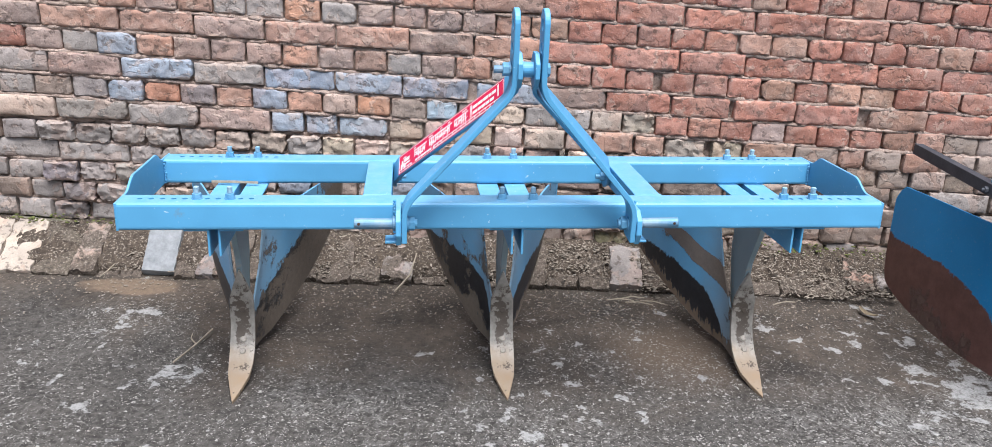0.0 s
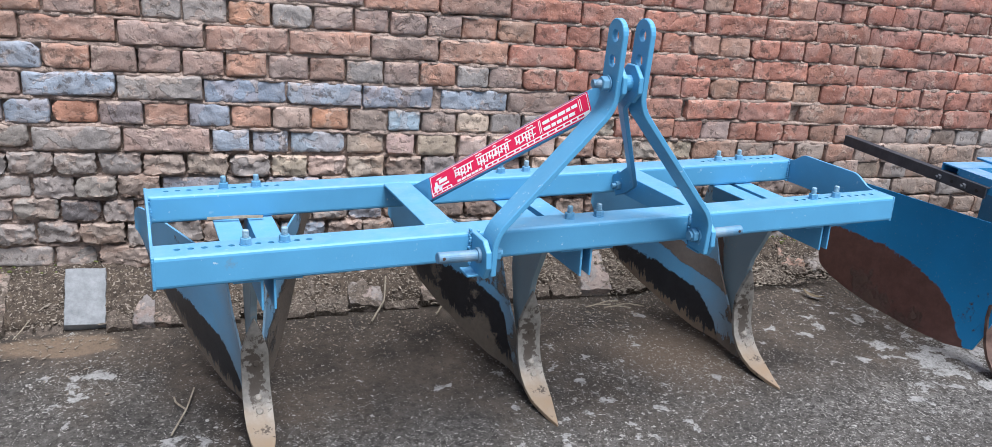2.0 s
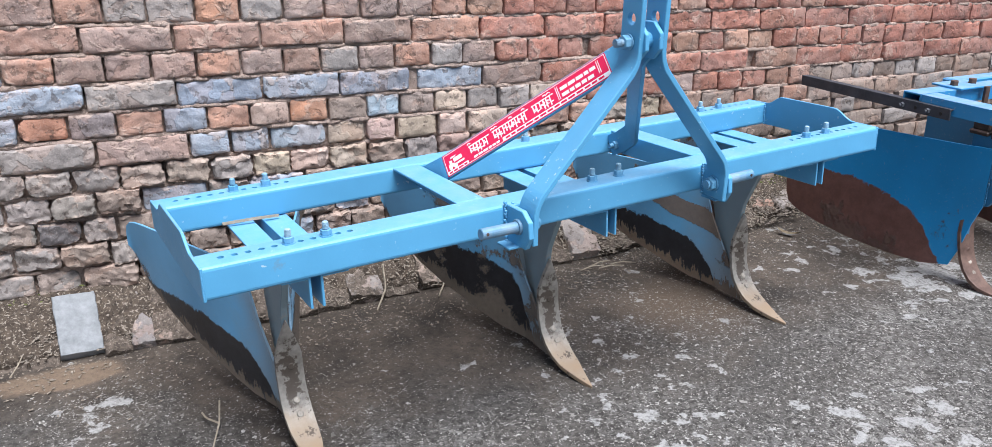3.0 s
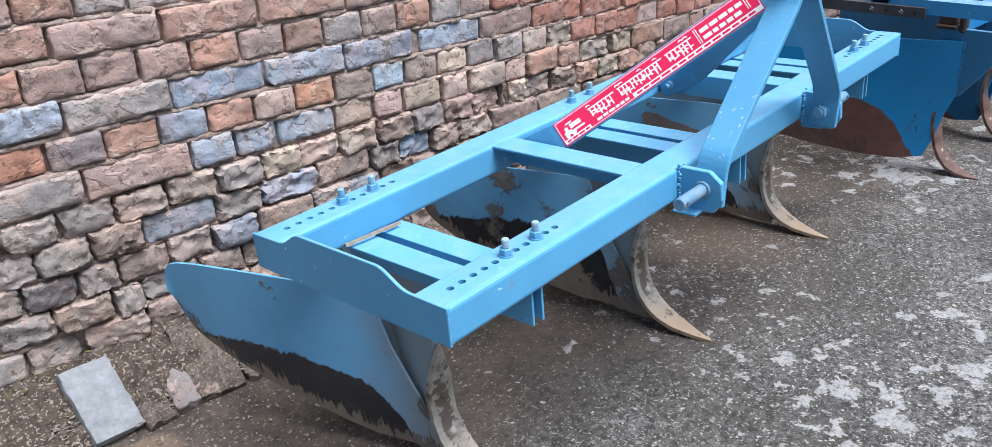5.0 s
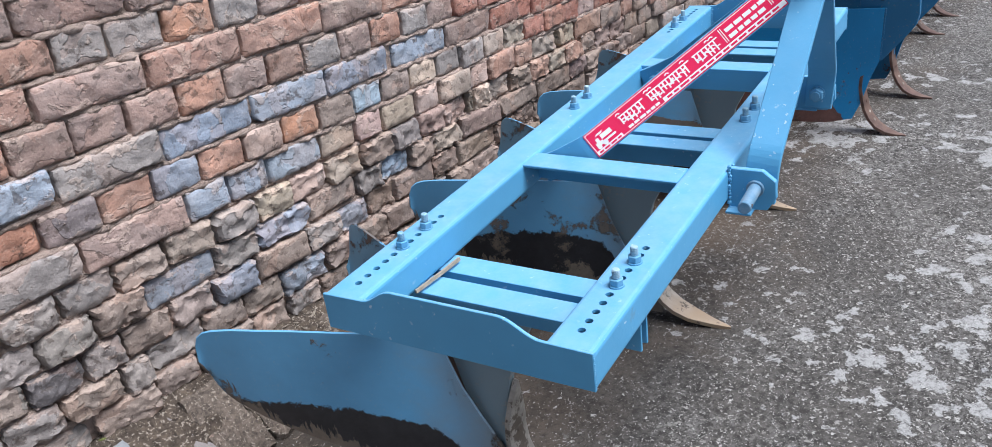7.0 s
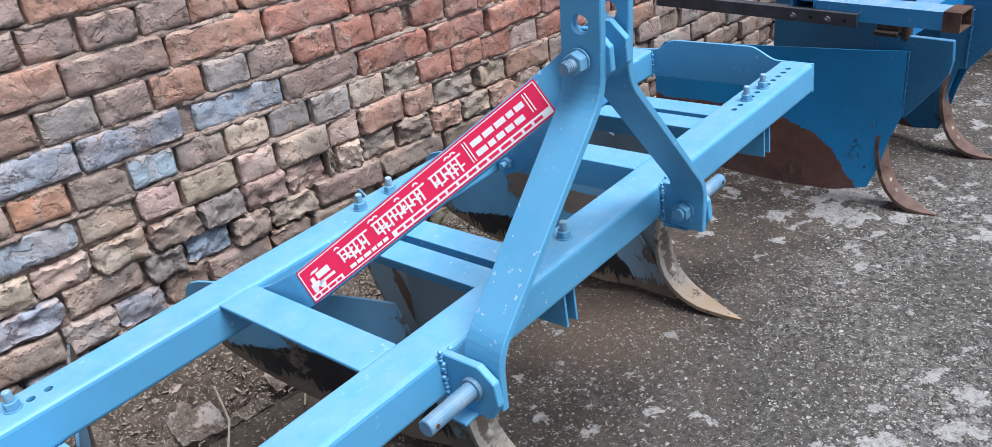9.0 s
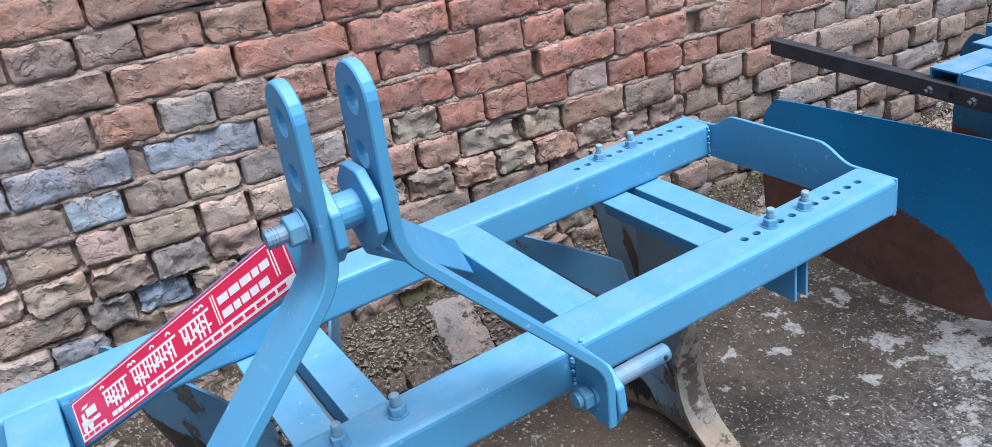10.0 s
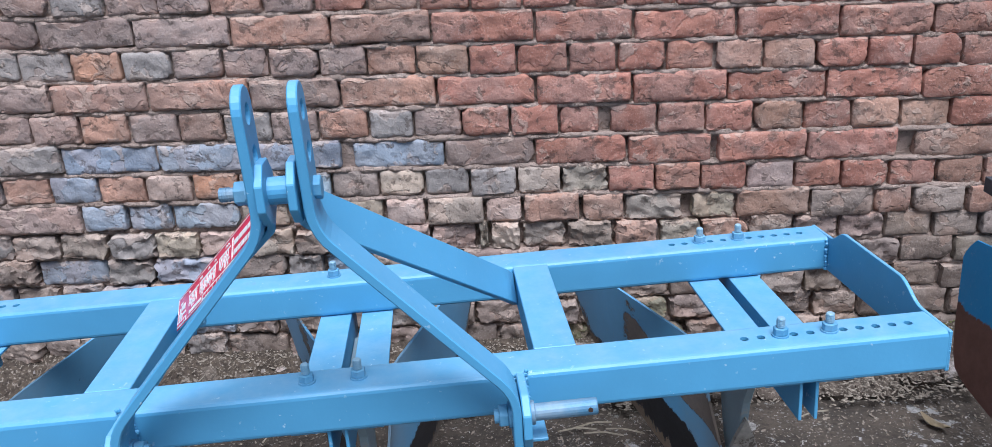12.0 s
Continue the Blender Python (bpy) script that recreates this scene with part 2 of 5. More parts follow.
SHARE = share_steel("soil_scoured_steel", (0.34, 0.245, 0.16))
SHARE_OLD = rusty("rusty_share_steel", (0.075, 0.042, 0.032), (0.21, 0.13, 0.10))


RUST = rusty("rusted_iron", (0.045, 0.026, 0.02), (0.15, 0.085, 0.06))
HOLE_SHADE = rusty("hole_shade_black", (0.006, 0.006, 0.006), (0.012, 0.011, 0.010), 0.0)
SCALE = rusty("dark_rust_scale", (0.020, 0.014, 0.012), (0.075, 0.045, 0.034), 0.1)
DARK_BAR = rusty("dark_primed_iron", (0.030, 0.035, 0.045), (0.072, 0.076, 0.088))
BOLT = rusty("blue_washed_bolt_steel", (0.085, 0.29, 0.48), (0.20, 0.40, 0.56), 0.15)
BOLT_WORN = rusty("bright_worn_bolt", (0.11, 0.085, 0.065), (0.52, 0.47, 0.40), 0.2)
PIN = rusty("scuffed_pin_steel", (0.085, 0.23, 0.37), (0.27, 0.35, 0.42), 0.30)
STUD = rusty("half_painted_stud_steel", (0.17, 0.36, 0.50), (0.38, 0.50, 0.56), 0.2)
RED = Nodes("red_sticker_vinyl")
RED = RED.done(RED.mix(RED.noise(9, 3), (0.70, 0.012, 0.070), (0.78, 0.022, 0.095)), 0.22)
WHITE = Nodes("white_sticker_print")
WHITE = WHITE.done(WHITE.mix(WHITE.noise(30, 4), (0.78, 0.74, 0.74), (0.88, 0.86, 0.86)), 0.4)


def brick_material(name, islands=False, bedded=False, soiled=False):
    """Old hand-moulded brick: own colour for each piece, chipped skin, lime and mud smears, shade painted into the
    hollows.
    """
    m = Nodes(name, "Object")
    pos = m.put("ShaderNodeNewGeometry").outputs["Position"]
    if islands:
        tint = m.put("ShaderNodeVertexColor")
        tint.layer_name = "piece"
        own = tint.outputs[0]
    else:
        own = m.put("ShaderNodeObjectInfo").outputs["Color"]
    big = m.noise(7, 4, 0.6, pos, 0.4)
    rock = m.noise(42, 5, 0.6, pos, 0.2)
    grain = m.noise(210, 3, 0.65, pos)
    col = m.mix(m.ramp(big, (0.35, 0.0), (0.65, 1.0)), m.mix(1.0, own, (0.66, 0.64, 0.63), "MULTIPLY"), m.mix(1.0, own, (1.02, 0.99, 0.97), "MULTIPLY"))
    # the glaze or bloom on a face is patchy: elsewhere the brick goes over to a dull brown
    col = m.mix(m.math("MULTIPLY", m.ramp(m.noise(10, 3, 0.5, pos, 0.7), (0.44, 1.0), (0.56, 0.0)), 0.46), col, m.mix(0.45, (0.312, 0.262, 0.230), own))
    # where the skin has flaked, most of all along the arrises, the brick shows its raw colour
    skin = m.noise(13, 4, 0.52, pos, 0.3)
    if bedded:
        rim = m.ramp(m.math("MULTIPLY", m.math("ABSOLUTE", m.xyz()[2]), 20.0), (0.36, 0.0), (0.70, 1.0))
        skin = m.math("ADD", skin, m.math("MULTIPLY", rim, 0.075))
    flake = m.ramp(skin, (0.56, 0.0), (0.578, 1.0))
    col = m.mix(m.math("MULTIPLY", flake, 0.28), col, m.mix(0.45, m.mix(1.0, own, (1.15, 0.95, 0.87), "MULTIPLY"), (0.50, 0.295, 0.205)))
    # mortar and lime smeared over the face, thickest along the beds
    smear = m.math("ADD", m.noise(22, 5, 0.62, pos, 0.3), m.math("MULTIPLY", big, 0.3))
    if bedded:
        edge = m.math("ABSOLUTE", m.xyz()[2])
        smear = m.math("ADD", smear, m.math("MULTIPLY", m.ramp(m.math("MULTIPLY", edge, 20.0), (0.42, 0.0), (0.72, 1.0)), 0.13))
    lime = m.ramp(smear, (0.75, 0.0), (0.79, 1.0))
    col = m.mix(m.math("MULTIPLY", lime, 0.50), col, m.mix(grain, (0.38, 0.285, 0.230), (0.56, 0.43, 0.355)))
    # pits and cracks: the shade of the hollows put into the colour
    pit_shade = m.ramp(rock, (0.37, 1.0), (0.425, 0.0))
    col = m.mix(m.math("MULTIPLY", pit_shade, 0.60), col, (0.075, 0.055, 0.046))
    col = m.mix(m.math("MULTIPLY", m.ramp(grain, (0.38, 1.0), (0.45, 0.0)), 0.20), col, (0.12, 0.085, 0.075))
    col = m.mix(m.math("MULTIPLY", m.ramp(grain, (0.57, 0.0), (0.63, 1.0)), 0.13), col, (0.70, 0.61, 0.54))
    if soiled:  # earth and chaff lie over it, all but the share of it that the piece's alpha leaves bare
        bare = m.put("ShaderNodeObjectInfo").outputs["Alpha"]
        heap = m.math("ADD", m.math("MULTIPLY", m.noise(11, 5, 0.65, pos, 0.4), 0.75), m.math("MULTIPLY", m.noise(60, 5, 0.7, pos), 0.25))
        cover = m.ramp(m.math("SUBTRACT", m.math("ADD", heap, 0.5), bare), (0.48, 0.0), (0.55, 1.0))
        earth = m.mix(m.ramp(m.noise(75, 6, 0.75, pos), (0.35, 0.0), (0.65, 1.0)), (0.034, 0.027, 0.022), (0.140, 0.112, 0.090))
        earth = m.mix(m.math("MULTIPLY", m.ramp(m.noise(170, 3, 0.6, pos, 0.8), (0.58, 0.0), (0.64, 1.0)), 0.6), earth, (0.33, 0.285, 0.235))
        col = m.mix(m.math("MULTIPLY", cover, 0.95), col, earth)
    b = m.bump(m.ramp(m.noise(17, 4, 0.55, pos, 0.3), (0.32, 0.0), (0.44, 0.5), (0.52, 0.56), (0.57, 0.80), (0.70, 1.0)), 0.30, 0.009)
    b = m.bump(m.math("SUBTRACT", lime, m.math("MULTIPLY", flake, 0.9)), 0.55, 0.004, b)
    b = m.bump(rock, 0.42, 0.009, b)
    m.bump(grain, 0.4, 0.002, b)
    return m.done(col, 0.93, 0.0, 0.2)


BRICK = brick_material("weathered_brick", False, True)
BRICK_LOOSE = brick_material("weathered_footing_brick", soiled=True)
BRICK_FAR = brick_material("weathered_brick_far", True)


def mortar_material():
    m = Nodes("sandy_mud_mortar")
    pos = m.put("ShaderNodeNewGeometry").outputs["Position"]
    n1, n2 = m.noise(9, 5, 0.7, pos), m.noise(60, 6, 0.75, pos)
    col = m.mix(m.ramp(n1, (0.35, 0.0), (0.7, 1.0)), (0.41, 0.305, 0.252), (0.64, 0.49, 0.415))
    # dark specks in its hollows put some of the joints' shade into the colour
    col = m.mix(m.math("MULTIPLY", m.ramp(n2, (0.36, 1.0), (0.46, 0.0)), 0.65), col, (0.13, 0.10, 0.083))
    b = m.bump(m.noise(34, 7, 0.75, pos, 0.4), 1.0, 0.03)
    m.bump(n2, 0.6, 0.006, b)
    return m.done(col, 0.95, 0.0, 0.15)


MORTAR = mortar_material()


def ground_material():
    """Old dark concrete with exposed pale grit, lime-like scuffs and brown earth washed in along the wall."""
    m = Nodes("gritty_dark_concrete")
    pos = m.put("ShaderNodeNewGeometry").outputs["Position"]
    x, y, z = m.xyz(pos)
    n2, n3, n4 = m.noise(4.5, 8, 0.72, pos), m.noise(65, 6, 0.8, pos), m.noise(240, 3, 0.7, pos)
    col = m.mix(m.ramp(n2, (0.32, 0.0), (0.68, 1.0)), (0.020, 0.0178, 0.0160), (0.068, 0.0605, 0.053))
    col = m.mix(m.math("MULTIPLY", m.ramp(n3, (0.44, 0.0), (0.57, 1.0)), 0.55), col, (0.130, 0.120, 0.109))
    col = m.mix(m.math("MULTIPLY", m.ramp(n3, (0.36, 1.0), (0.46, 0.0)), 0.7), col, (0.026, 0.022, 0.020))
    # earth washed in along the wall, its colour darkened for the shade under the ridger
    earth = m.math("ADD", y, m.math("MULTIPLY", m.math("SUBTRACT", m.noise(3.2, 6, 0.7, pos, 0.6), 0.5), 1.1))
    earth = m.math("SUBTRACT", earth, m.math("MULTIPLY", m.ramp(m.math("ADD", x, 0.5), (0.0, 1.0), (0.55, 0.0)), 0.42))
    soil_shade = m.ramp(m.math("MULTIPLY", earth, 0.25), (0.575, 0.0), (0.67, 1.0))
    soil = m.mix(m.ramp(n2, (0.35, 0.0), (0.65, 1.0)), (0.026, 0.0205, 0.0165), (0.108, 0.083, 0.063))
    soil = m.mix(m.math("MULTIPLY", m.ramp(n3, (0.36, 1.0), (0.5, 0.0)), 0.6), soil, (0.03, 0.023, 0.019))
    col = m.mix(m.math("MULTIPLY", soil_shade, 0.82), col, soil)
    # worn-out aggregate: ragged pale grains of three sizes, thicker away from the wall and towards the far end
    rag = m.put("ShaderNodeVectorMath")
    rag.operation = "MULTIPLY_ADD"
    jit = m.put("ShaderNodeTexNoise")
    m.link(pos, jit.inputs["Vector"])
    jit.inputs["Scale"].default_value, jit.inputs["Detail"].default_value = 120, 3
    m.link(jit.outputs["Color"], rag.inputs[0])
    rag.inputs[1].default_value = (0.020, 0.020, 0.020)
    m.link(pos, rag.inputs[2])
    rag = rag.outputs[0]
    where = m.math("MINIMUM", m.math("ADD", m.math("MULTIPLY", x, 0.060), m.math("MULTIPLY", m.math("SUBTRACT", 2.32, y), 0.24)), 0.27)
    where = m.math("SUBTRACT", where, m.math("MULTIPLY", m.math("MINIMUM", m.math("MAXIMUM", m.math("SUBTRACT", 0.7, y), 0.0), 2.0), 0.13))
    thick = m.math("ADD", m.math("MULTIPLY", m.math("SUBTRACT", m.noise(2.4, 5, 0.65, pos), 0.5), 1.1), where)
    col = m.mix(m.math("MULTIPLY", m.ramp(thick, (0.05, 0.0), (0.42, 1.0)), m.ramp(n3, (0.46, 0.0), (0.60, 0.60))), col, (0.27, 0.258, 0.245))
    # a few patches where the skin has worn or flaked more than elsewhere
    def patch_at(px, py, size):
        d = m.put("ShaderNodeVectorMath")
        d.operation = "DISTANCE"
        m.link(pos, d.inputs[0])
        d.inputs[1].default_value = (px, py, 0.0)
        edge = m.math("ADD", d.outputs["Value"], m.math("MULTIPLY", m.math("SUBTRACT", m.noise(9, 5, 0.65, pos), 0.5), 0.22))
        return m.ramp(edge, (size * 0.2, 1.0), (size, 0.0))

    worn = patch_at(-0.36, 2.84, 0.12)
    for px, py, size in ((2.16, 2.50, 0.20), (1.46, 2.00, 0.32), (-0.05, 2.45, 0.16), (1.86, 2.34, 0.12), (-0.34, 2.76, 0.22)):
        worn = m.math("MAXIMUM", worn, patch_at(px, py, size))
    col = m.mix(m.math("MULTIPLY", patch_at(1.31, 2.67, 0.24), 0.8), col, m.mix(n3, (0.085, 0.060, 0.042), (0.20, 0.145, 0.102)))
    # a tongue of tan sand before the grey slab
    flat = m.put("ShaderNodeVectorMath")
    flat.operation = "MULTIPLY_ADD"
    m.link(pos, flat.inputs[0])
    flat.inputs[1].default_value, flat.inputs[2].default_value = (1.0, 2.6, 0.0), (0.385, -7.79, 0.0)
    far = m.put("ShaderNodeVectorMath")
    far.operation = "LENGTH"
    m.link(flat.outputs[0], far.inputs[0])
    sand = m.ramp(m.math("ADD", far.outputs["Value"], m.math("MULTIPLY", m.math("SUBTRACT", m.noise(12, 5, 0.65, pos), 0.5), 0.16)), (0.13, 1.0), (0.17, 0.0))
    col = m.mix(m.math("MULTIPLY", sand, 0.85), col, m.mix(n3, (0.10, 0.070, 0.048), (0.25, 0.180, 0.125)))
    thick = m.math("SUBTRACT", m.math("ADD", thick, m.math("MULTIPLY", worn, 0.30)), m.math("MULTIPLY", sand, 0.5))
    lumps = None
    for scale, base, span in ((170, 0.45, 1.3), (100, 0.33, 1.3), (60, 0.11, 0.9)):
        own = m.xyz(m.voronoi(scale, "F1", rag, 1))
        size = m.math("ADD", m.math("ADD", 0.20, m.math("MULTIPLY", own[1], 0.26)), m.math("MULTIPLY", m.math("SUBTRACT", m.noise(scale * 1.7, 3, 0.6, pos), 0.5), 0.9))
        g = m.ramp(m.math("SUBTRACT", size, m.voronoi(scale, "F1", rag)), (0.0, 0.0), (0.10, 1.0))
        few = m.math("SUBTRACT", m.math("ADD", base, m.math("MULTIPLY", thick, span)), m.math("MULTIPLY", soil_shade, 0.09))
        g = m.math("MULTIPLY", g, m.math("LESS_THAN", own[0], few))
        col = m.mix(m.math("MULTIPLY", g, 0.85), col, m.mix(m.math("POWER", own[2], 1.25), (0.125, 0.115, 0.103), (0.52, 0.495, 0.46)))
        lumps = g if lumps is None else m.math("MAXIMUM", lumps, g)
    # pale lobed plaques of old cement skin
    region = m.math("ADD", m.noise(1.6, 3, 0.5, pos), m.math("ADD", m.math("MULTIPLY", where, 0.55), m.math("MULTIPLY", worn, 0.235)))
    lobes = m.math("ADD", m.noise(15, 4, 0.55, rag, 0.3), m.math("MULTIPLY", region, 0.62))
    plaq = m.ramp(lobes, (0.968, 0.0), (0.992, 1.0))
    col = m.mix(m.math("MULTIPLY", plaq, m.ramp(n3, (0.38, 0.25), (0.52, 0.8))), col, m.mix(n2, (0.27, 0.262, 0.25), (0.50, 0.49, 0.475)))
    lumps = m.math("MAXIMUM", lumps, m.math("MULTIPLY", plaq, 0.6))
    col = m.mix(m.math("MULTIPLY", m.ramp(n4, (0.34, 1.0), (0.46, 0.0)), 0.4), col, (0.03, 0.026, 0.023))
    b = m.bump(n2, 0.35, 0.015)
    b = m.bump(n3, 0.7, 0.006, b)
    m.bump(lumps, 0.5, 0.003, b)
    return m.done(col, m.math("ADD", 0.72, m.math("MULTIPLY", n2, 0.22)), 0.0, 0.3)


GROUND = ground_material()


def plain(name, dark, light, scale=25.0, rough=0.9, bump=0.3, speck=0.0):
    m = Nodes(name)
    pos = m.put("ShaderNodeNewGeometry").outputs["Position"]
    n1 = m.noise(scale, 6, 0.7, pos)
    m.bump(m.noise(scale * 2.5, 5, 0.7, pos), bump, 0.006)
    col = m.mix(m.ramp(n1, (0.3, 0.0), (0.7, 1.0)), dark, light)
    if speck:  # pale bits worked into it
        col = m.mix(m.math("MULTIPLY", m.ramp(m.noise(150, 4, 0.6, pos), (0.57, 0.0), (0.61, 1.0)), speck), col, (0.36, 0.31, 0.26))
        col = m.mix(m.math("MULTIPLY", m.ramp(m.noise(95, 4, 0.7, pos), (0.38, 1.0), (0.44, 0.0)), speck), col, (0.018, 0.014, 0.011))
    return m.done(col, rough, 0.0, 0.2)


STRAW = plain("dry_straw", (0.19, 0.155, 0.115), (0.40, 0.345, 0.27), 60, 0.8)
EARTH = plain("crumbled_earth", (0.030, 0.023, 0.018), (0.120, 0.092, 0.070), 44, 0.95, 1.0, 0.7)
RUBBLE = plain("brick_and_soil_crumbs", (0.070, 0.055, 0.043), (0.38, 0.325, 0.265), 90, 0.95, 0.6)
STONE = plain("pale_grit", (0.20, 0.18, 0.16), (0.40, 0.375, 0.34), 50, 0.9)
SLAB = plain("grey_stone_slab", (0.155, 0.162, 0.168), (0.285, 0.293, 0.30), 30, 0.9, 0.5)
MOSS = plain("dry_moss", (0.06, 0.075, 0.02), (0.16, 0.17, 0.06), 70, 0.95, 0.7)
LEAF = plain("dry_leaf", (0.28, 0.21, 0.13), (0.48, 0.40, 0.28), 40, 0.8)


# ---- building helpers ----
def part(name, bm, material, parent, label="", smooth=False):
    """One mesh object out of a bmesh, under a thing or a part."""
    me = bpy.data.meshes.new(name)
    bmesh.ops.recalc_face_normals(bm, faces=bm.faces)
    for f in bm.faces:
        f.smooth = smooth
    bm.to_mesh(me)
    bm.free()
    me.materials.append(material)
    ob = new(name, me)
    ob.parent = parent
    if label:
        tagged(ob, label)
    return ob


def thing(name, m, label, category, group="", kind=""):
    ob = new(name)
    ob.empty_display_size = 0.05
    ob.matrix_basis = m
    return tagged(ob, label, category, group, kind)


def soften(bm, width, segments=1, angle=35):
    """Bevels the sharp edges of a bmesh."""
    bm.normal_update()
    sharp = [e for e in bm.edges if len(e.link_faces) == 2 and e.calc_face_angle(0) > radians(angle)]
    if sharp:
        bmesh.ops.bevel(bm, geom=sharp, offset=width, segments=segments, affect="EDGES", clamp_overlap=True)
    return bm


def ring(cx, cy, r, n=16, turn=0.0):
    return [(cx + r * math.cos(2 * math.pi * i / n + turn), cy + r * math.sin(2 * math.pi * i / n + turn)) for i in range(n)]


def plate(outline, thick, place, holes=(), edge=0.0):
    """A flat plate: an outline in its own x and y with round holes (x, y, r), thick along its z, set by place."""
    bm = bmesh.new()
    edges = []
    for loop in (list(outline), *(ring(x, y, r) for x, y, r in holes)):
        vs = [bm.verts.new((x, y, 0)) for x, y in loop]
        edges += [bm.edges.new((vs[i], vs[(i + 1) % len(vs)])) for i in range(len(vs))]
    bmesh.ops.triangle_fill(bm, use_beauty=True, use_dissolve=False, edges=edges)
    got = bmesh.ops.extrude_face_region(bm, geom=list(bm.faces))
    bmesh.ops.translate(bm, verts=[v for v in got["geom"] if isinstance(v, bmesh.types.BMVert)], vec=(0, 0, thick))
    bmesh.ops.recalc_face_normals(bm, faces=bm.faces)
    if edge:
        soften(bm, edge)
    bmesh.ops.transform(bm, matrix=place, verts=bm.verts)
    return bm


def box(x0, x1, y0, y1, z0, z1, edge=0.0, segments=1):
    bm = bmesh.new()
    bmesh.ops.create_cube(bm, size=1)
    bmesh.ops.transform(bm, matrix=Matrix.Translation(((x0 + x1) / 2, (y0 + y1) / 2, (z0 + z1) / 2)) @ Matrix.Diagonal((x1 - x0, y1 - y0, z1 - z0, 1)), verts=bm.verts)
    if edge:
        soften(bm, edge, segments)
    return bm


def rod(a, b, r, n=16, edge=0.0):
    """A round or many-sided bar from a to b."""
    a, b = Vector(a), Vector(b)
    bm = bmesh.new()
    bmesh.ops.create_cone(bm, cap_ends=True, segments=n, radius1=r, radius2=r, depth=(b - a).length)
    if edge:
        soften(bm, edge, 1, 50)
    bmesh.ops.transform(bm, matrix=Matrix.Translation((a + b) / 2) @ (b - a).to_track_quat("Z", "Y").to_matrix().to_4x4(), verts=bm.verts)
    return bm


def join(*bms):
    """Several bmeshes of one part in one."""
    out = bms[0]
    for b in bms[1:]:
        me = bpy.data.meshes.new("joint")
        b.to_mesh(me)
        b.free()
        out.from_mesh(me)
        bpy.data.meshes.remove(me)
    return out


def smooth_line(points, turn=0.02, n=5):
    """A polyline with its inner corners rounded."""
    out = [Vector(points[0])]
    for p, q, r in zip(points, points[1:], points[2:]):
        p, q, r = Vector(p), Vector(q), Vector(r)
        a, c = q + (p - q).normalized() * turn, q + (r - q).normalized() * turn
        out += [a.lerp(q, i / n).lerp(q.lerp(c, i / n), i / n) for i in range(n + 1)]
    return out + [Vector(points[-1])]


def strap(line, across, width, thick, edge=0.0015):
    """A flat bar bent along a line; across is its width's direction."""
    bm = bmesh.new()
    across = Vector(across).normalized()
    rows = []
    for i, p in enumerate(line):
        t = (line[min(i + 1, len(line) - 1)] - line[max(i - 1, 0)]).normalized()
        w = (across - t * across.dot(t)).normalized()
        n = t.cross(w)
        rows.append([bm.verts.new(p + w * s * width / 2 + n * o * thick / 2) for s, o in ((-1, -1), (1, -1), (1, 1), (-1, 1))])
    for a, b in zip(rows, rows[1:]):
        for i in range(4):
            bm.faces.new((a[i], a[(i + 1) % 4], b[(i + 1) % 4], b[i]))
    bm.faces.new(rows[0])
    bm.faces.new(rows[-1])
    bmesh.ops.recalc_face_normals(bm, faces=bm.faces)
    if edge:
        soften(bm, edge, 1, 50)
    return bm


def beads(a, b, r, rng, step=0.006):
    """A weld seam: a row of small uneven lumps."""
    a, b = Vector(a), Vector(b)
    n = max(2, int((b - a).length / step))
    out = None
    for i in range(n + 1):
        bm = bmesh.new()
        bmesh.ops.create_icosphere(bm, subdivisions=1, radius=r * rng.uniform(0.75, 1.25))
        bmesh.ops.translate(bm, verts=bm.verts, vec=a.lerp(b, i / n) + Vector([rng.uniform(-1, 1) * r * 0.35 for _ in range(3)]))
        out = bm if out is None else join(out, bm)
    return out


def hexagon(a, b, r):
    return rod(a, b, r, 6, r * 0.08)


XROT = Matrix.Rotation(radians(90), 4, "X")
# a plate drawn in (y, z) that is thick along x
SIDE = Matrix(((0, 0, 1, 0), (1, 0, 0, 0), (0, 1, 0, 0), (0, 0, 0, 1)))


def at(x, y, z):
    return Matrix.Translation((x, y, z))


# ---- ground ----
def make_ground():
    """One sheet to the horizon, finely cut and slightly uneven round the machines."""
    bm = bmesh.new()
    xs = [-400, -60, -12, -5] + [-3 + 0.08 * i for i in range(101)] + [8, 16, 60, 400]
    ys = [-400, -60, -12, -4] + [-1 + 0.08 * i for i in range(55)] + [3.6, 12, 60, 400]
    grid = []
    for y in ys:
        row = []
        for x in xs:
            near = -3 <= x <= 5.1 and -1 <= y <= 3.4
            h = (noise.noise(Vector((x * 1.3, y * 1.3, 3))) * 0.006 + noise.noise(Vector((x * 5, y * 5, 8))) * 0.003 - 0.004) if near else -0.004
            if near:
                h += 0.008 * max(0.0, min(1.0, (y - 2.85) / 0.3)) * (0.6 + 0.5 * noise.noise(Vector((x * 4, 1, 2))))
            row.append(bm.verts.new((x, y, h)))
        grid.append(row)
    for a, b in zip(grid, grid[1:]):
        for i in range(len(a) - 1):
            bm.faces.new((a[i], a[i + 1], b[i + 1], b[i]))
    ob = part("ground", bm, GROUND, None, smooth=True)
    return tagged(ob, "rough dark concrete yard with pale grit and scuffs", "ground", kind="structure")


make_ground()

# ---- the brick wall: its mortar core here, its bricks at the end of the file ----
WALL_Y, WALL_X0, WALL_X1, WALL_TOP = 3.25, -2.7, 6.2, 2.42


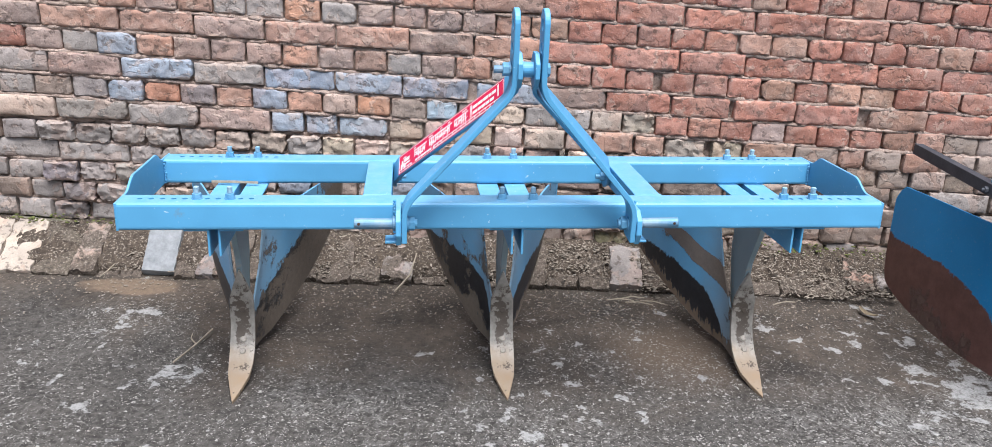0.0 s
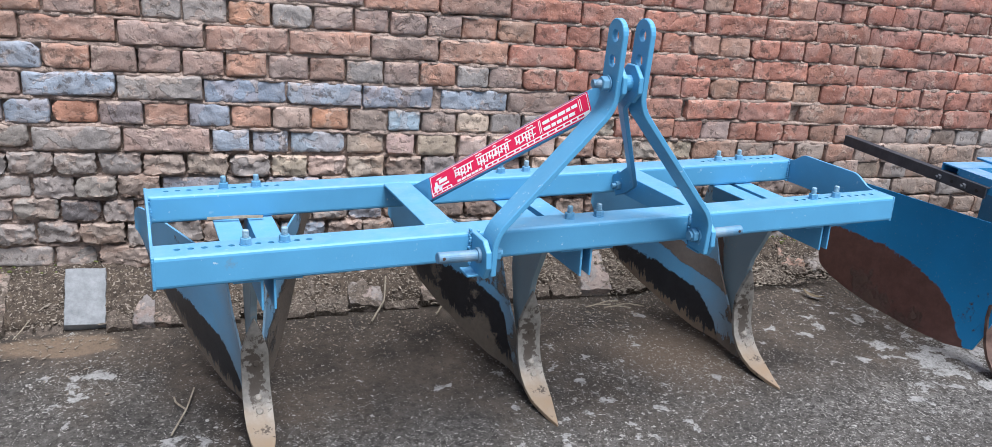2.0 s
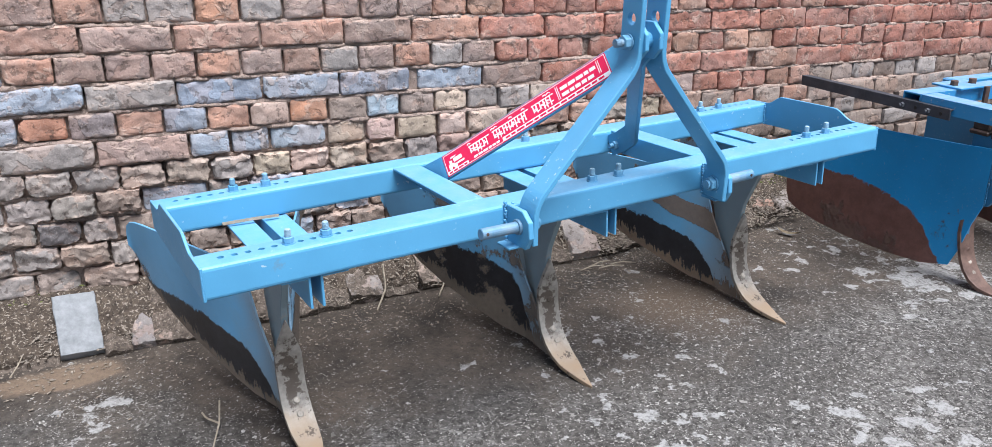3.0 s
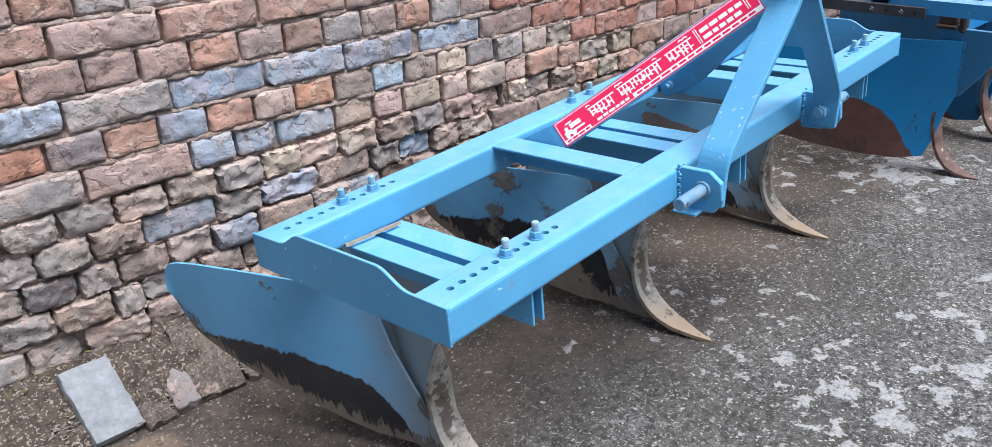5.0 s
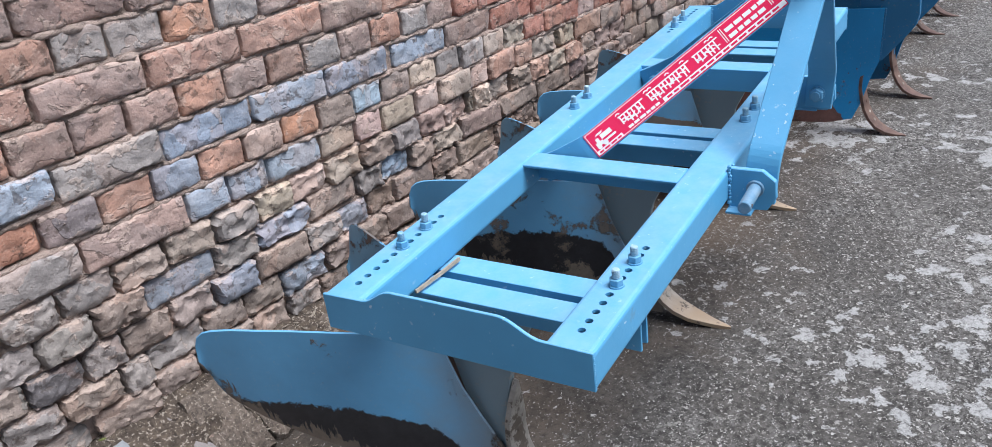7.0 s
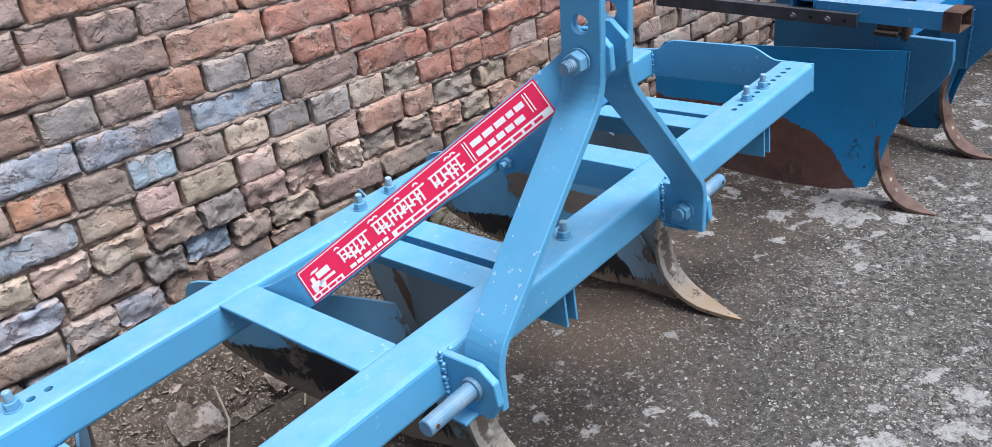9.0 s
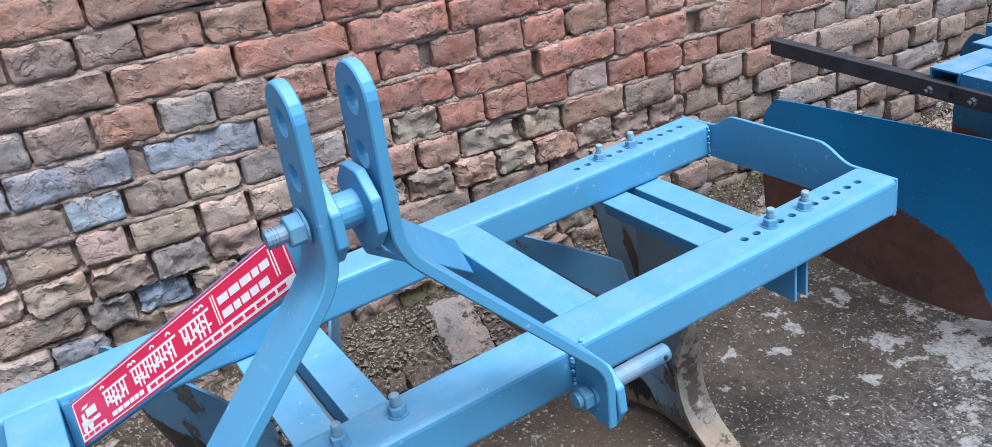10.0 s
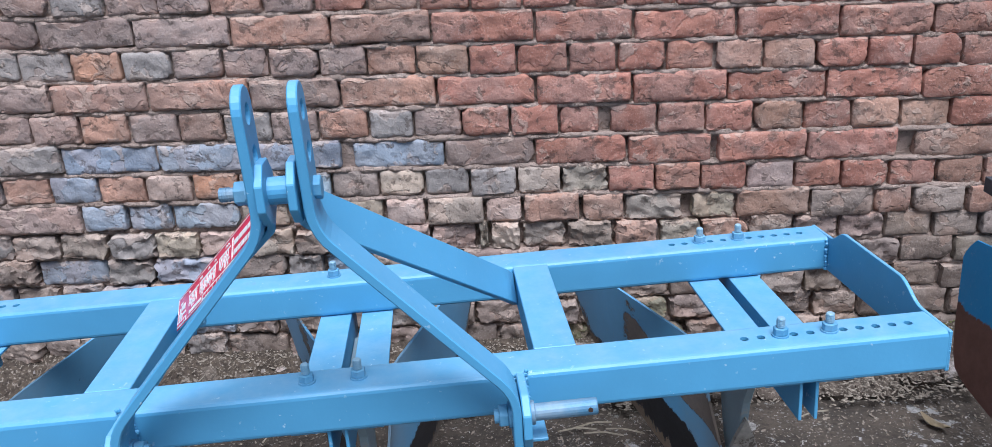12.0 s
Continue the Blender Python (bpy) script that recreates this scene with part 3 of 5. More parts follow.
def make_core():
    """The wall's mortar: a slab whose face is raked out unevenly between the bricks."""
    bm = bmesh.new()
    xs = [WALL_X0] + [-1.3 + 0.03 * i for i in range(161)] + [WALL_X1]
    zs = [-0.1, 0.0] + [0.02 * i for i in range(1, 66)] + [WALL_TOP]
    grid = []
    for z in zs:
        row = []
        for x in xs:
            n = noise.fractal(Vector((x * 7, z * 9, 2)), 0.6, 2.1, 4) + 0.5 * noise.noise(Vector((x * 1.5, z * 1.5, 7)))
            deep = 0.0235 + 0.016 * max(-1.0, min(1.4, n)) + (0.007 if z < 0.55 else 0.0)
            row.append(bm.verts.new((x, WALL_Y + max(0.002, deep), z)))
        grid.append(row)
    for a, b in zip(grid, grid[1:]):
        for i in range(len(a) - 1):
            bm.faces.new((a[i], a[i + 1], b[i + 1], b[i]))
    rim = [e for e in bm.edges if e.is_boundary]
    got = bmesh.ops.extrude_edge_only(bm, edges=rim)
    back = [v for v in got["geom"] if isinstance(v, bmesh.types.BMVert)]
    for v in back:
        v.co.y = WALL_Y + 0.36
    bmesh.ops.holes_fill(bm, edges=[e for e in bm.edges if e.is_boundary], sides=0)
    return bm


HEIGHTS = [0.078, 0.148, 0.218, 0.288, 0.358, 0.426, 0.500, 0.574, 0.647, 0.722, 0.797, 0.870, 0.943, 1.016, 1.091] + [1.166 + 0.0755 * i for i in range(17)]


def tilt(k):
    """How a course sinks along the wall; k counts from the bluish one."""
    return -0.0235 - 0.0016 * min(4, k) if k > -3 else -0.015


def mortar_bed(zc, slope, seed):
    """Sandy mortar squeezed out unevenly between two courses, sinking along the wall like they do."""
    bm = bmesh.new()
    last = None
    for i in range(331):
        x = -1.3 + 0.0145 * i
        n = noise.fractal(Vector((x * 23, seed, 1)), 0.35, 2.3, 5)
        w = 0.0072 + 0.005 * noise.fractal(Vector((x * 30, seed, 6)), 0.4, 2.2, 4)
        y = WALL_Y + max(0.0005, 0.0052 - 0.009 * n) + (0.013 if zc < 0.50 else 0.0)
        z = zc - 0.0022 + slope * x + 0.003 * noise.noise(Vector((x * 11, seed, 9)))
        row = [bm.verts.new(c) for c in ((x, y + 0.03, z - w), (x, y, z - w * 0.8), (x, y - 0.002, z), (x, y + 0.001, z + w * 0.8), (x, y + 0.03, z + w))]
        if last:
            for k in range(4):
                bm.faces.new((last[k], row[k], row[k + 1], last[k + 1]))
        last = row
    return bm


wall = part("wall_north", join(make_core(), *[mortar_bed((a + b) / 2, (tilt(k - 8) + tilt(k - 7)) / 2, k * 3.7) for k, (a, b) in enumerate(zip(HEIGHTS, HEIGHTS[1:15]))]), MORTAR, None, smooth=True)
tagged(wall, "weathered red brick wall in sandy mud mortar, partly bluish", "wall", kind="structure")


# ---- the three-row ridger in front of the wall ----
FRAME = pose(0.811, 2.3207, 0.0, -1.4, -0.9, 5.3)
HALF, TOPZ, LOWZ = 0.893, 0.554, 0.490
FRONT, BACK = (-0.012, 0.063), (0.382, 0.457)
UNITS = (-0.686, 0.007, 0.692)
rng = random.Random(7)


def hole_row():
    """Adjusting holes at both ends of a beam, but for those that hold a bolt."""
    return [(s * (0.602 + 0.0245 * i), 0.0) for s in (-1, 1) for i in range(11) if i not in (2, 5)]


def make_beam(v0, v1, length, z0, z1, wall_t=0.005, holes=(), r=0.008):
    """A hollow beam with rounded long edges; its top strip is drilled."""
    h = length
    mid = (v0 + v1) / 2
    arcs = []
    for (cy, cz), a in zip(((v0 + r, z1 - r), (v0 + r, z0 + r), (v1 - r, z0 + r), (v1 - r, z1 - r)), (90, 180, 270, 360)):
        arcs += [(cy + r * math.cos(radians(a + k * 30)), cz + r * math.sin(radians(a + k * 30))) for k in range(4)]
    bm = bmesh.new()
    left = [bm.verts.new((-h, y, z)) for y, z in arcs]
    right = [bm.verts.new((h, y, z)) for y, z in arcs]
    n = len(arcs)
    for i in range(n - 1):  # the last gap is the drilled top strip
        bm.faces.new((left[i], left[i + 1], right[i + 1], right[i]))
    strip = plate([(-h, v0 + r), (h, v0 + r), (h, v1 - r), (-h, v1 - r)], wall_t, at(0, 0, z1 - wall_t), [(x, mid + y, 0.0062) for x, y in holes])
    return join(bm, strip)


NEW_STYLE = dict(
    shank=[(0.185, 0.445), (0.372, 0.445), (0.376, 0.30), (0.352, 0.20), (0.305, 0.09), (0.262, 0.085), (0.275, 0.16), (0.266, 0.235), (0.250, 0.31), (0.205, 0.40)],
    board=[(0.232, 0.016, 0.045), (0.262, 0.014, 0.090), (0.290, 0.015, 0.135), (0.318, 0.018, 0.195), (0.343, 0.022, 0.262), (0.358, 0.025, 0.320), (0.372, 0.029, 0.372), (0.41, 0.036, 0.378),
           (0.47, 0.060, 0.384), (0.545, 0.094, 0.391), (0.61, 0.122, 0.397), (0.68, 0.160, 0.402), (0.72, 0.186, 0.405), (0.752, 0.211, 0.405), (0.770, 0.228, 0.401), (0.783, 0.246, 0.390), (0.791, 0.266, 0.370), (0.795, 0.296, 0.336)],
    share=[(0.064, 0.000), (0.110, 0.008), (0.160, 0.020), (0.196, 0.036), (0.224, 0.058), (0.244, 0.086), (0.255, 0.118), (0.259, 0.155), (0.257, 0.195), (0.252, 0.235), (0.245, 0.278)],
    bolts=((0.2225, 0.060), (0.2415, 0.086), (0.2575, 0.165)), spread=0.436, foot=0.300, tuck=0.026)
OLD_STYLE = dict(
    shank=[(0.073, 0.481), (0.260, 0.481), (0.262, 0.30), (0.250, 0.12), (0.215, 0.10), (0.220, 0.18), (0.200, 0.262), (0.171, 0.263), (0.101, 0.354), (0.075, 0.395), (0.069, 0.43)],
    board=[(0.178, 0.262, 0.445), (0.200, 0.200, 0.444), (0.222, 0.110, 0.443), (0.245, 0.050, 0.441), (0.33, 0.030, 0.438), (0.45, 0.028, 0.435), (0.60, 0.036, 0.431),
           (0.72, 0.052, 0.428), (0.80, 0.070, 0.425), (0.838, 0.084, 0.423), (0.855, 0.096, 0.405), (0.868, 0.130, 0.385), (0.874, 0.200, 0.370)],
    share=[(0.064, 0.000), (0.098, 0.004), (0.132, 0.013), (0.162, 0.030), (0.186, 0.056), (0.203, 0.088), (0.214, 0.125), (0.222, 0.165), (0.222, 0.200), (0.217, 0.235), (0.208, 0.272)],
    bolts=((0.175, 0.043), (0.196, 0.073), (0.209, 0.108)), spread=0.175, foot=0.178, tuck=0.0)


def ridger_unit(parent, m, style, boards, shank_mat, share_mat, wing_label, share_label):
    """Shank with two mouldboards spread to the rear and a curved share; x across, y to the rear."""
    shank = part("shank", plate(style["shank"], 0.016, at(-0.008, 0, 0) @ SIDE, edge=0.0015), shank_mat, parent, "grey-blue steel shank plate")
    shank.matrix_basis = m
    # mouldboards: columns from the share back to the tail, between lower and upper edge
    cols = style["board"]
    y0, y1 = cols[0][0], cols[-1][0]
    for s, mat in zip((-1, 1), boards):
        if mat is None:
            continue
        bm = bmesh.new()
        rows = []
        for y, lo, hi in cols:
            row = []
            for k in range(7):
                z = lo + (hi - lo) * k / 6
                f = (y - y0) / (y1 - y0)
                x = 0.012 + style["spread"] * max(0.0, y - style["foot"]) + 0.016 * math.sin(math.pi * f) * (1 - 2.2 * z) + 0.02 * f * (z - 0.2)
                x -= style["tuck"] * min(1.0, f / 0.15) * (1 - k / 6)  # the lower edge is drawn in
                row.append(bm.verts.new((s * max(x, 0.009), y, z)))
            rows.append(row)
        for a, b in zip(rows, rows[1:]):
            for k in range(6):
                bm.faces.new((a[k], a[k + 1], b[k + 1], b[k]))
        bmesh.ops.recalc_face_normals(bm, faces=bm.faces)
        bmesh.ops.solidify(bm, geom=bm.faces[:], thickness=0.005)
        me = part("mouldboard", bm, mat, shank, wing_label, True).data
        me.set_sharp_from_angle(angle=radians(40))
        if mat not in (WING_OLD, WING_DEEP):  # the backs look different from the faces that turn the soil
            me.materials.append(WING_IN)
            for p in me.polygons:
                if p.normal.x * s < -0.3:
                    p.material_index = 1
    # share: a pointed, curved bar up the front of the shank
    prof = style["share"]
    half = [0.001, 0.014, 0.027, 0.031, 0.032, 0.032, 0.031, 0.031, 0.030, 0.018, 0.001]
    bm = bmesh.new()
    rows = []
    for i, ((y, z), w) in enumerate(zip(prof, half)):
        t = (Vector((0, *prof[min(i + 1, 10)])) - Vector((0, *prof[max(i - 1, 0)]))).normalized()
        n = Vector((0, t.z, -t.y)) * 0.010
        rows.append([bm.verts.new(Vector((x * w, y, z)) + n * o) for x, o in ((-1, 0), (0, -0.22), (1, 0), (1, 1), (-1, 1))])
    for a, b in zip(rows, rows[1:]):
        for k in range(5):
            bm.faces.new((a[k], a[(k + 1) % 5], b[(k + 1) % 5], b[k]))
    bm.faces.new(rows[0])
    bm.faces.new(rows[-1])
    part("share", bm, share_mat, shank, share_label, True).data.set_sharp_from_angle(angle=radians(35))
    for y, z in style["bolts"]:
        d = Vector((0, -0.8, 0.6)) if z < 0.1 else Vector((0, -1, 0.05))
        p = Vector((0.002, y, z)) - d * 0.003
        part("share_bolt", rod(p, p + d.normalized() * 0.0062, 0.0085, 10, 0.002), BOLT_WORN if z < 0.1 else share_mat, shank)
    return shank


def bolt_set(parent, x, y, z):
    """A nut on its washer with the bolt's threaded end standing out."""
    nut = part("nut", join(rod((x, y, z), (x, y, z + 0.0025), 0.0125, 16), hexagon((x, y, z + 0.0025), (x, y, z + 0.0135), 0.0112)), BOLT, parent)
    out = [rod((x, y, z + 0.0135), (x, y, z + 0.029), 0.0058, 12, 0.001)]
    for k in range(5):
        out.append(rod((x, y, z + 0.0150 + k * 0.0027), (x, y, z + 0.0162 + k * 0.0027), 0.0064, 12))
    part("threaded_end", join(*out), STUD, nut)
    return nut


def make_ridger():
    ridger = thing("ridger", FRAME, "sky-blue three-row tractor ridger standing on its shares before a brick wall", "ridger")
    for (v0, v1), name in ((FRONT, "front_beam"), (BACK, "rear_beam")):
        part(name, make_beam(v0, v1, HALF - 0.005, LOWZ, TOPZ, holes=hole_row()), PAINT, ridger, "sky-blue drilled steel beam")
        for u in UNITS:
            for s in (-1, 1):
                bolt_set(ridger, u + s * 0.0365, (v0 + v1) / 2, TOPZ)
    # end plates with a raised, S-shaped upper edge
    edge = [(FRONT[0], LOWZ), (BACK[1], LOWZ), (BACK[1], TOPZ), (0.378, TOPZ + 0.002)]
    edge += [(0.378 - 0.058 * k / 6, TOPZ + 0.002 + 0.026 * (0.5 - 0.5 * math.cos(math.pi * k / 6))) for k in range(1, 7)]
    edge += [(0.135, TOPZ + 0.028)]
    edge += [(0.135 - 0.07 * k / 8, TOPZ + 0.001 + 0.027 * (0.5 + 0.5 * math.cos(math.pi * k / 8))) for k in range(1, 9)]
    edge += [(FRONT[0], TOPZ)]
    for s in (-1, 1):
        end = part("end_plate", plate(edge, 0.006, at(s * (HALF - 0.0025) - 0.003, 0, 0) @ SIDE, edge=0.0012), PAINT, ridger, "steel end plate with an S-curved upper edge")
        x = s * (HALF - 0.009)
        part("weld_seam", beads((x, BACK[0] - 0.001, LOWZ + 0.004), (x, BACK[0] - 0.001, TOPZ - 0.004), 0.0036, rng), PAINT, end)
        part("weld_seam", beads((x + s * 0.0075, FRONT[0], LOWZ + 0.004), (x + s * 0.0075, FRONT[0], TOPZ - 0.006), 0.0014, rng, 0.003), PAINT, end)
    # cross bars: angle irons, the upright flange on the inner side
    for s in (-1, 1):
        a, b = (-0.353, -0.287) if s < 0 else (0.298, 0.361)
        t, z0, z1 = 0.006, LOWZ + 0.008, TOPZ - 0.0008
        u_form = [(a, z1), (a, z1 - t), (b - t, z1 - t), (b - t, z0), (b, z0), (b, z1)] if s < 0 else [(b, z1), (b, z1 - t), (a + t, z1 - t), (a + t, z0), (a, z0), (a, z1)]
        bar = plate(u_form, BACK[0] - FRONT[1] + 0.004, at(0, BACK[0] + 0.002, 0) @ XROT, edge=0.0012)
        part("cross_bar", bar, PAINT, ridger)
    # angle irons under the beams that hold the shanks between their flanges
    for u in UNITS:
        for s in (-1, 1):
            inner, outer = u + s * 0.0095, u + s * 0.066
            t = s * 0.005
            l_form = [(inner, 0.424), (inner + t, 0.424), (inner + t, LOWZ - 0.0056), (outer, LOWZ - 0.0056), (outer, LOWZ - 0.0006), (inner, LOWZ - 0.0006)]
            iron = plate(l_form, 0.452, at(0, 0.452, 0) @ XROT, edge=0.0008)
            part("angle_iron", iron, PAINT, ridger)
        ridger_unit(ridger, at(u, 0, -u * 0.0157 + 0.004), NEW_STYLE, (WING_CAKED if u > 0.5 else WING_HIGH if u > -0.1 else WING, WING if u > -0.1 else WING_MUDDY), PAINT_GREY, SHARE, "light blue mouldboard, worn black and muddy below", "soil-scoured steel share with a sandy point")

    # hitch tower: two bent arms
    def lean(w):
        return -0.064 - 0.0903 * max(0.0, w - 0.5)

    for s in (-1, 1):
        pts = [(s * 0.257, lean(0.485), 0.487), (s * 0.257, lean(0.57), 0.570), (s * 0.0305 + 0.003, lean(0.825), 0.826), (s * 0.0305 + 0.003, lean(0.86), 0.862)]
        arm = strap(smooth_line(pts, 0.03), (0, 1, 0), 0.060, 0.012, 0.0015)
        c0 = lean(0.855)
        top = [(c0 - 0.030, 0.855), (c0 + 0.030, 0.855)]
        top += [(lean(0.970) + 0.030 * math.cos(radians(a)), 0.970 + 0.030 * math.sin(radians(a))) for a in range(0, 181, 15)]
        upper = plate(top, 0.012, at(s * 0.0305 - 0.003, 0, 0) @ SIDE, [(lean(0.967), 0.967, 0.0115), (lean(0.918), 0.918, 0.0115)], 0.0015)
        part("hitch_arm", join(arm, upper), PAINT, ridger, "bent flat-steel hitch arm with two pin holes")
        # bracket on the front beam and the lower hitch pin
        tab = [(-0.0125, 0.557), (-0.074, 0.557), (-0.098, 0.538), (-0.100, 0.505), (-0.084, 0.478), (-0.0125, 0.474)]
        br = part("hitch_bracket", join(plate(tab, 0.012, at(s * 0.270 - 0.006, 0, 0) @ SIDE, edge=0.0015), box(min(s * 0.262, s * 0.300), max(s * 0.262, s * 0.300), -0.060, -0.0125, 0.474, 0.479, 0.001)), PAINT, ridger)
        part("weld_seam", beads((s * 0.279, -0.014, 0.480), (s * 0.279, -0.014, 0.560), 0.0042, rng), PAINT, br)
        part("weld_seam", beads((s * 0.262, -0.014, 0.485), (s * 0.262, -0.014, 0.555), 0.004, rng), PAINT, br)
        y, z = -0.062, 0.522
        pin = part("hitch_pin", join(rod((s * 0.276, y, z), (s * 0.368, y - 0.004, z + 0.003), 0.0118, 20, 0.0015), rod((s * 0.276, y, z), (s * 0.283, y, z), 0.0165, 20, 0.001)), PIN, ridger, "scuffed steel hitch pin")
        # dark plug flush with the pin, coloured like the shade in an open hole
        part("pin_hole", rod((s * 0.357, y - 0.0156, z + 0.004), (s * 0.357, y - 0.004, z + 0.004), 0.0034, 10), RUST, pin)
        part("nut", join(rod((s * 0.251, y, z), (s * 0.247, y, z), 0.018, 18), hexagon((s * 0.247, y, z), (s * 0.234, y, z), 0.0165), rod((s * 0.234, y, z), (s * 0.228, y, z), 0.010, 14)), BOLT, pin)
    # top pin, its spacer and nuts
    py, pz = lean(0.873), 0.873
    spacer = part("spacer_tube", rod((-0.013, py, pz), (0.013, py, pz), 0.0165, 20), PAINT, ridger)
    part("top_bolt", join(rod((-0.070, py, pz), (0.046, py, pz), 0.008, 14), *[rod((-0.069 + 0.003 * k, py, pz), (-0.0675 + 0.003 * k, py, pz), 0.0088, 14) for k in range(4)]), PIN, spacer)
    part("nut", join(hexagon((-0.052, py, pz), (-0.037, py, pz), 0.0150), rod((-0.0385, py, pz), (-0.0362, py, pz), 0.0165, 18)), BOLT, spacer)
    part("bolt_head", hexagon((0.0362, py, pz), (0.048, py, pz), 0.0150), BOLT, spacer)
    # braces from the top pin down to the cross bars
    for s in (-1, 1):
        foot = 0.281 if s < 0 else 0.292
        pts = [(s * 0.0180, -0.085, 0.860), (s * 0.0180, -0.062, 0.8415), (s * (foot - 0.014), 0.272, 0.566), (s * foot, 0.335, 0.532), (s * foot, 0.376, 0.514)]
        br = strap(smooth_line(pts, 0.016), (-s * 0.05, 0.65, 0.76), 0.058, 0.010, 0.0012)
        eye = plate(ring(py, pz, 0.040, 8, radians(22.5)), 0.010, at(s * 0.0180 - 0.005, 0, 0) @ SIDE, edge=0.0012)
        brace = part("brace", join(br, eye), PAINT, ridger, "flat-steel brace from the hitch top to the frame")
        part("brace_bolt", join(hexagon((s * (foot - 0.005), 0.345, 0.522), (s * (foot - 0.017), 0.345, 0.522), 0.0125), rod((s * (foot - 0.017), 0.345, 0.522), (s * (foot - 0.029), 0.345, 0.522), 0.0065, 12)), BOLT, brace)
        if s < 0:
            make_sticker(ridger)
    return ridger


def make_sticker(ridger):
    """Red maker's sticker along the brace; its writing is plain bars."""
    a, b = Vector((-0.267, 0.272, 0.566)), Vector((-0.0180, -0.062, 0.8415))
    d = (b - a).normalized()
    h = (Vector((0.05, 0.65, 0.76)) - d * d.dot(Vector((0.05, 0.65, 0.76)))).normalized()
    n = d.cross(h)
    if n.x > 0:
        n = -n
    o = a + d * 0.002 + n * 0.0052
    d, h = d * 1.069, h * 1.03
    m = Matrix(((d.x, h.x, n.x, o.x), (d.y, h.y, n.y, o.y), (d.z, h.z, n.z, o.z), (0, 0, 0, 1)))
    L, H = 0.432, 0.052

    def bar(x0, x1, y0, y1, t, lean=0.0):
        return plate([(x0, y0), (x1, y0), (x1 + lean, y1), (x0 + lean, y1)], 0.0004, m @ at(0, 0, t))

    def curl(cx, cy, q, start, sweep, w=0.0023):
        """A bent printed stroke."""
        arc = [(radians(start + sweep * k / 7), s) for s, ks in ((w / 2, range(8)), (-w / 2, range(7, -1, -1))) for k in ks]
        return plate([(cx + (q + s) * math.cos(a), cy + (q + s) * math.sin(a)) for a, s in arc], 0.0004, m @ at(0, 0, 0.0006))

    sticker = part("sticker", bar(0, L, -H / 2, H / 2, 0.0), RED, ridger, "red maker's sticker with white lettering")
    t = 0.0005
    e = 0.0022
    rim = join(bar(e, L - e, H / 2 - e - 0.0012, H / 2 - e, t), bar(e, L - e, -H / 2 + e, -H / 2 + e + 0.0012, t), bar(e, e + 0.0012, -H / 2 + e, H / 2 - e, t), bar(L - e - 0.0012, L - e, -H / 2 + e, H / 2 - e, t))
    part("printed_rim", rim, WHITE, sticker)
    for x0, x1, y1 in ((e, 0.062, -H / 2 + 0.0105), (0.158, L - e, -H / 2 + 0.0118)):
        part("printed_band", bar(x0, x1, -H / 2 + e, y1, t + 0.0002), WHITE, sticker)
    # three large words: a head line with upright strokes below
    r = random.Random(3)
    for x0, x1 in ((0.072, 0.130), (0.138, 0.236), (0.244, 0.300)):
        word = [bar(x0, x1, 0.0094, 0.0119, t)]
        x = x0 + 0.002
        while x < x1 - 0.006:
            w = r.uniform(0.0024, 0.0031)
            word.append(bar(x, x + w, r.choice((-0.0115, -0.009, -0.006)), 0.0096, t))
            if r.random() < 0.75:
                y = r.uniform(-0.007, 0.003)
                word.append(bar(x + w * 0.5, x + r.uniform(0.007, 0.0095), y, y + 0.0024, t))
            if r.random() < 0.8:  # a rounded stroke hanging from the upright
                c, q = (x + r.uniform(0.0050, 0.0065), r.uniform(-0.004, 0.001)), r.uniform(0.0030, 0.0042)
                word.append(curl(c[0], c[1], q, r.choice((0, 90, 180)), 250))
            if r.random() < 0.3:
                word.append(curl(x + 0.001, 0.0135, 0.0045, 20, 130))
            x += r.uniform(0.0074, 0.0098)
        part("printed_word", join(*word), WHITE, sticker)
    for x, y0 in ((0.308, -0.011), (0.312, -0.011), (0.408, -0.008), (0.412, -0.008)):
        part("printed_stroke", bar(x, x + 0.0014, y0, 0.019, t), WHITE, sticker)

    def words(x, end, y0, y1, w0, w1, gap, mat, lift=0.0):
        while x < end - w0:
            w = r.uniform(w0, w1)
            part("printed_word", bar(x, min(x + w, end), y0, y1, t + lift), mat, sticker)
            x += w + gap

    words(0.318, 0.404, 0.0055, 0.0130, 0.010, 0.018, 0.003, WHITE)
    words(0.318, 0.404, -0.0085, -0.0010, 0.010, 0.018, 0.003, WHITE)
    words(0.078, 0.153, -0.0195, -0.0145, 0.008, 0.014, 0.0025, WHITE)
    words(0.166, 0.424, -H / 2 + 0.0048, -H / 2 + 0.0090, 0.010, 0.020, 0.004, RED, 0.0007)
    words(0.007, 0.058, -H / 2 + 0.0042, -H / 2 + 0.0080, 0.008, 0.015, 0.003, RED, 0.0007)
    # small emblem: plain shapes
    emblem = [bar(0.010, 0.026, -0.010, -0.002, t), bar(0.014, 0.021, -0.002, 0.006, t), bar(0.026, 0.050, -0.001, 0.008, t), bar(0.025, 0.054, -0.009, -0.005, t), bar(0.018, 0.032, 0.010, 0.013, t, 0.004)]
    emblem.append(plate(ring(0.014, -0.011, 0.0045, 12), 0.0004, m @ at(0, 0, t)))
    emblem.append(plate(ring(0.028, -0.010, 0.0055, 12), 0.0004, m @ at(0, 0, t)))
    part("printed_emblem", join(*emblem), WHITE, sticker)


make_ridger()


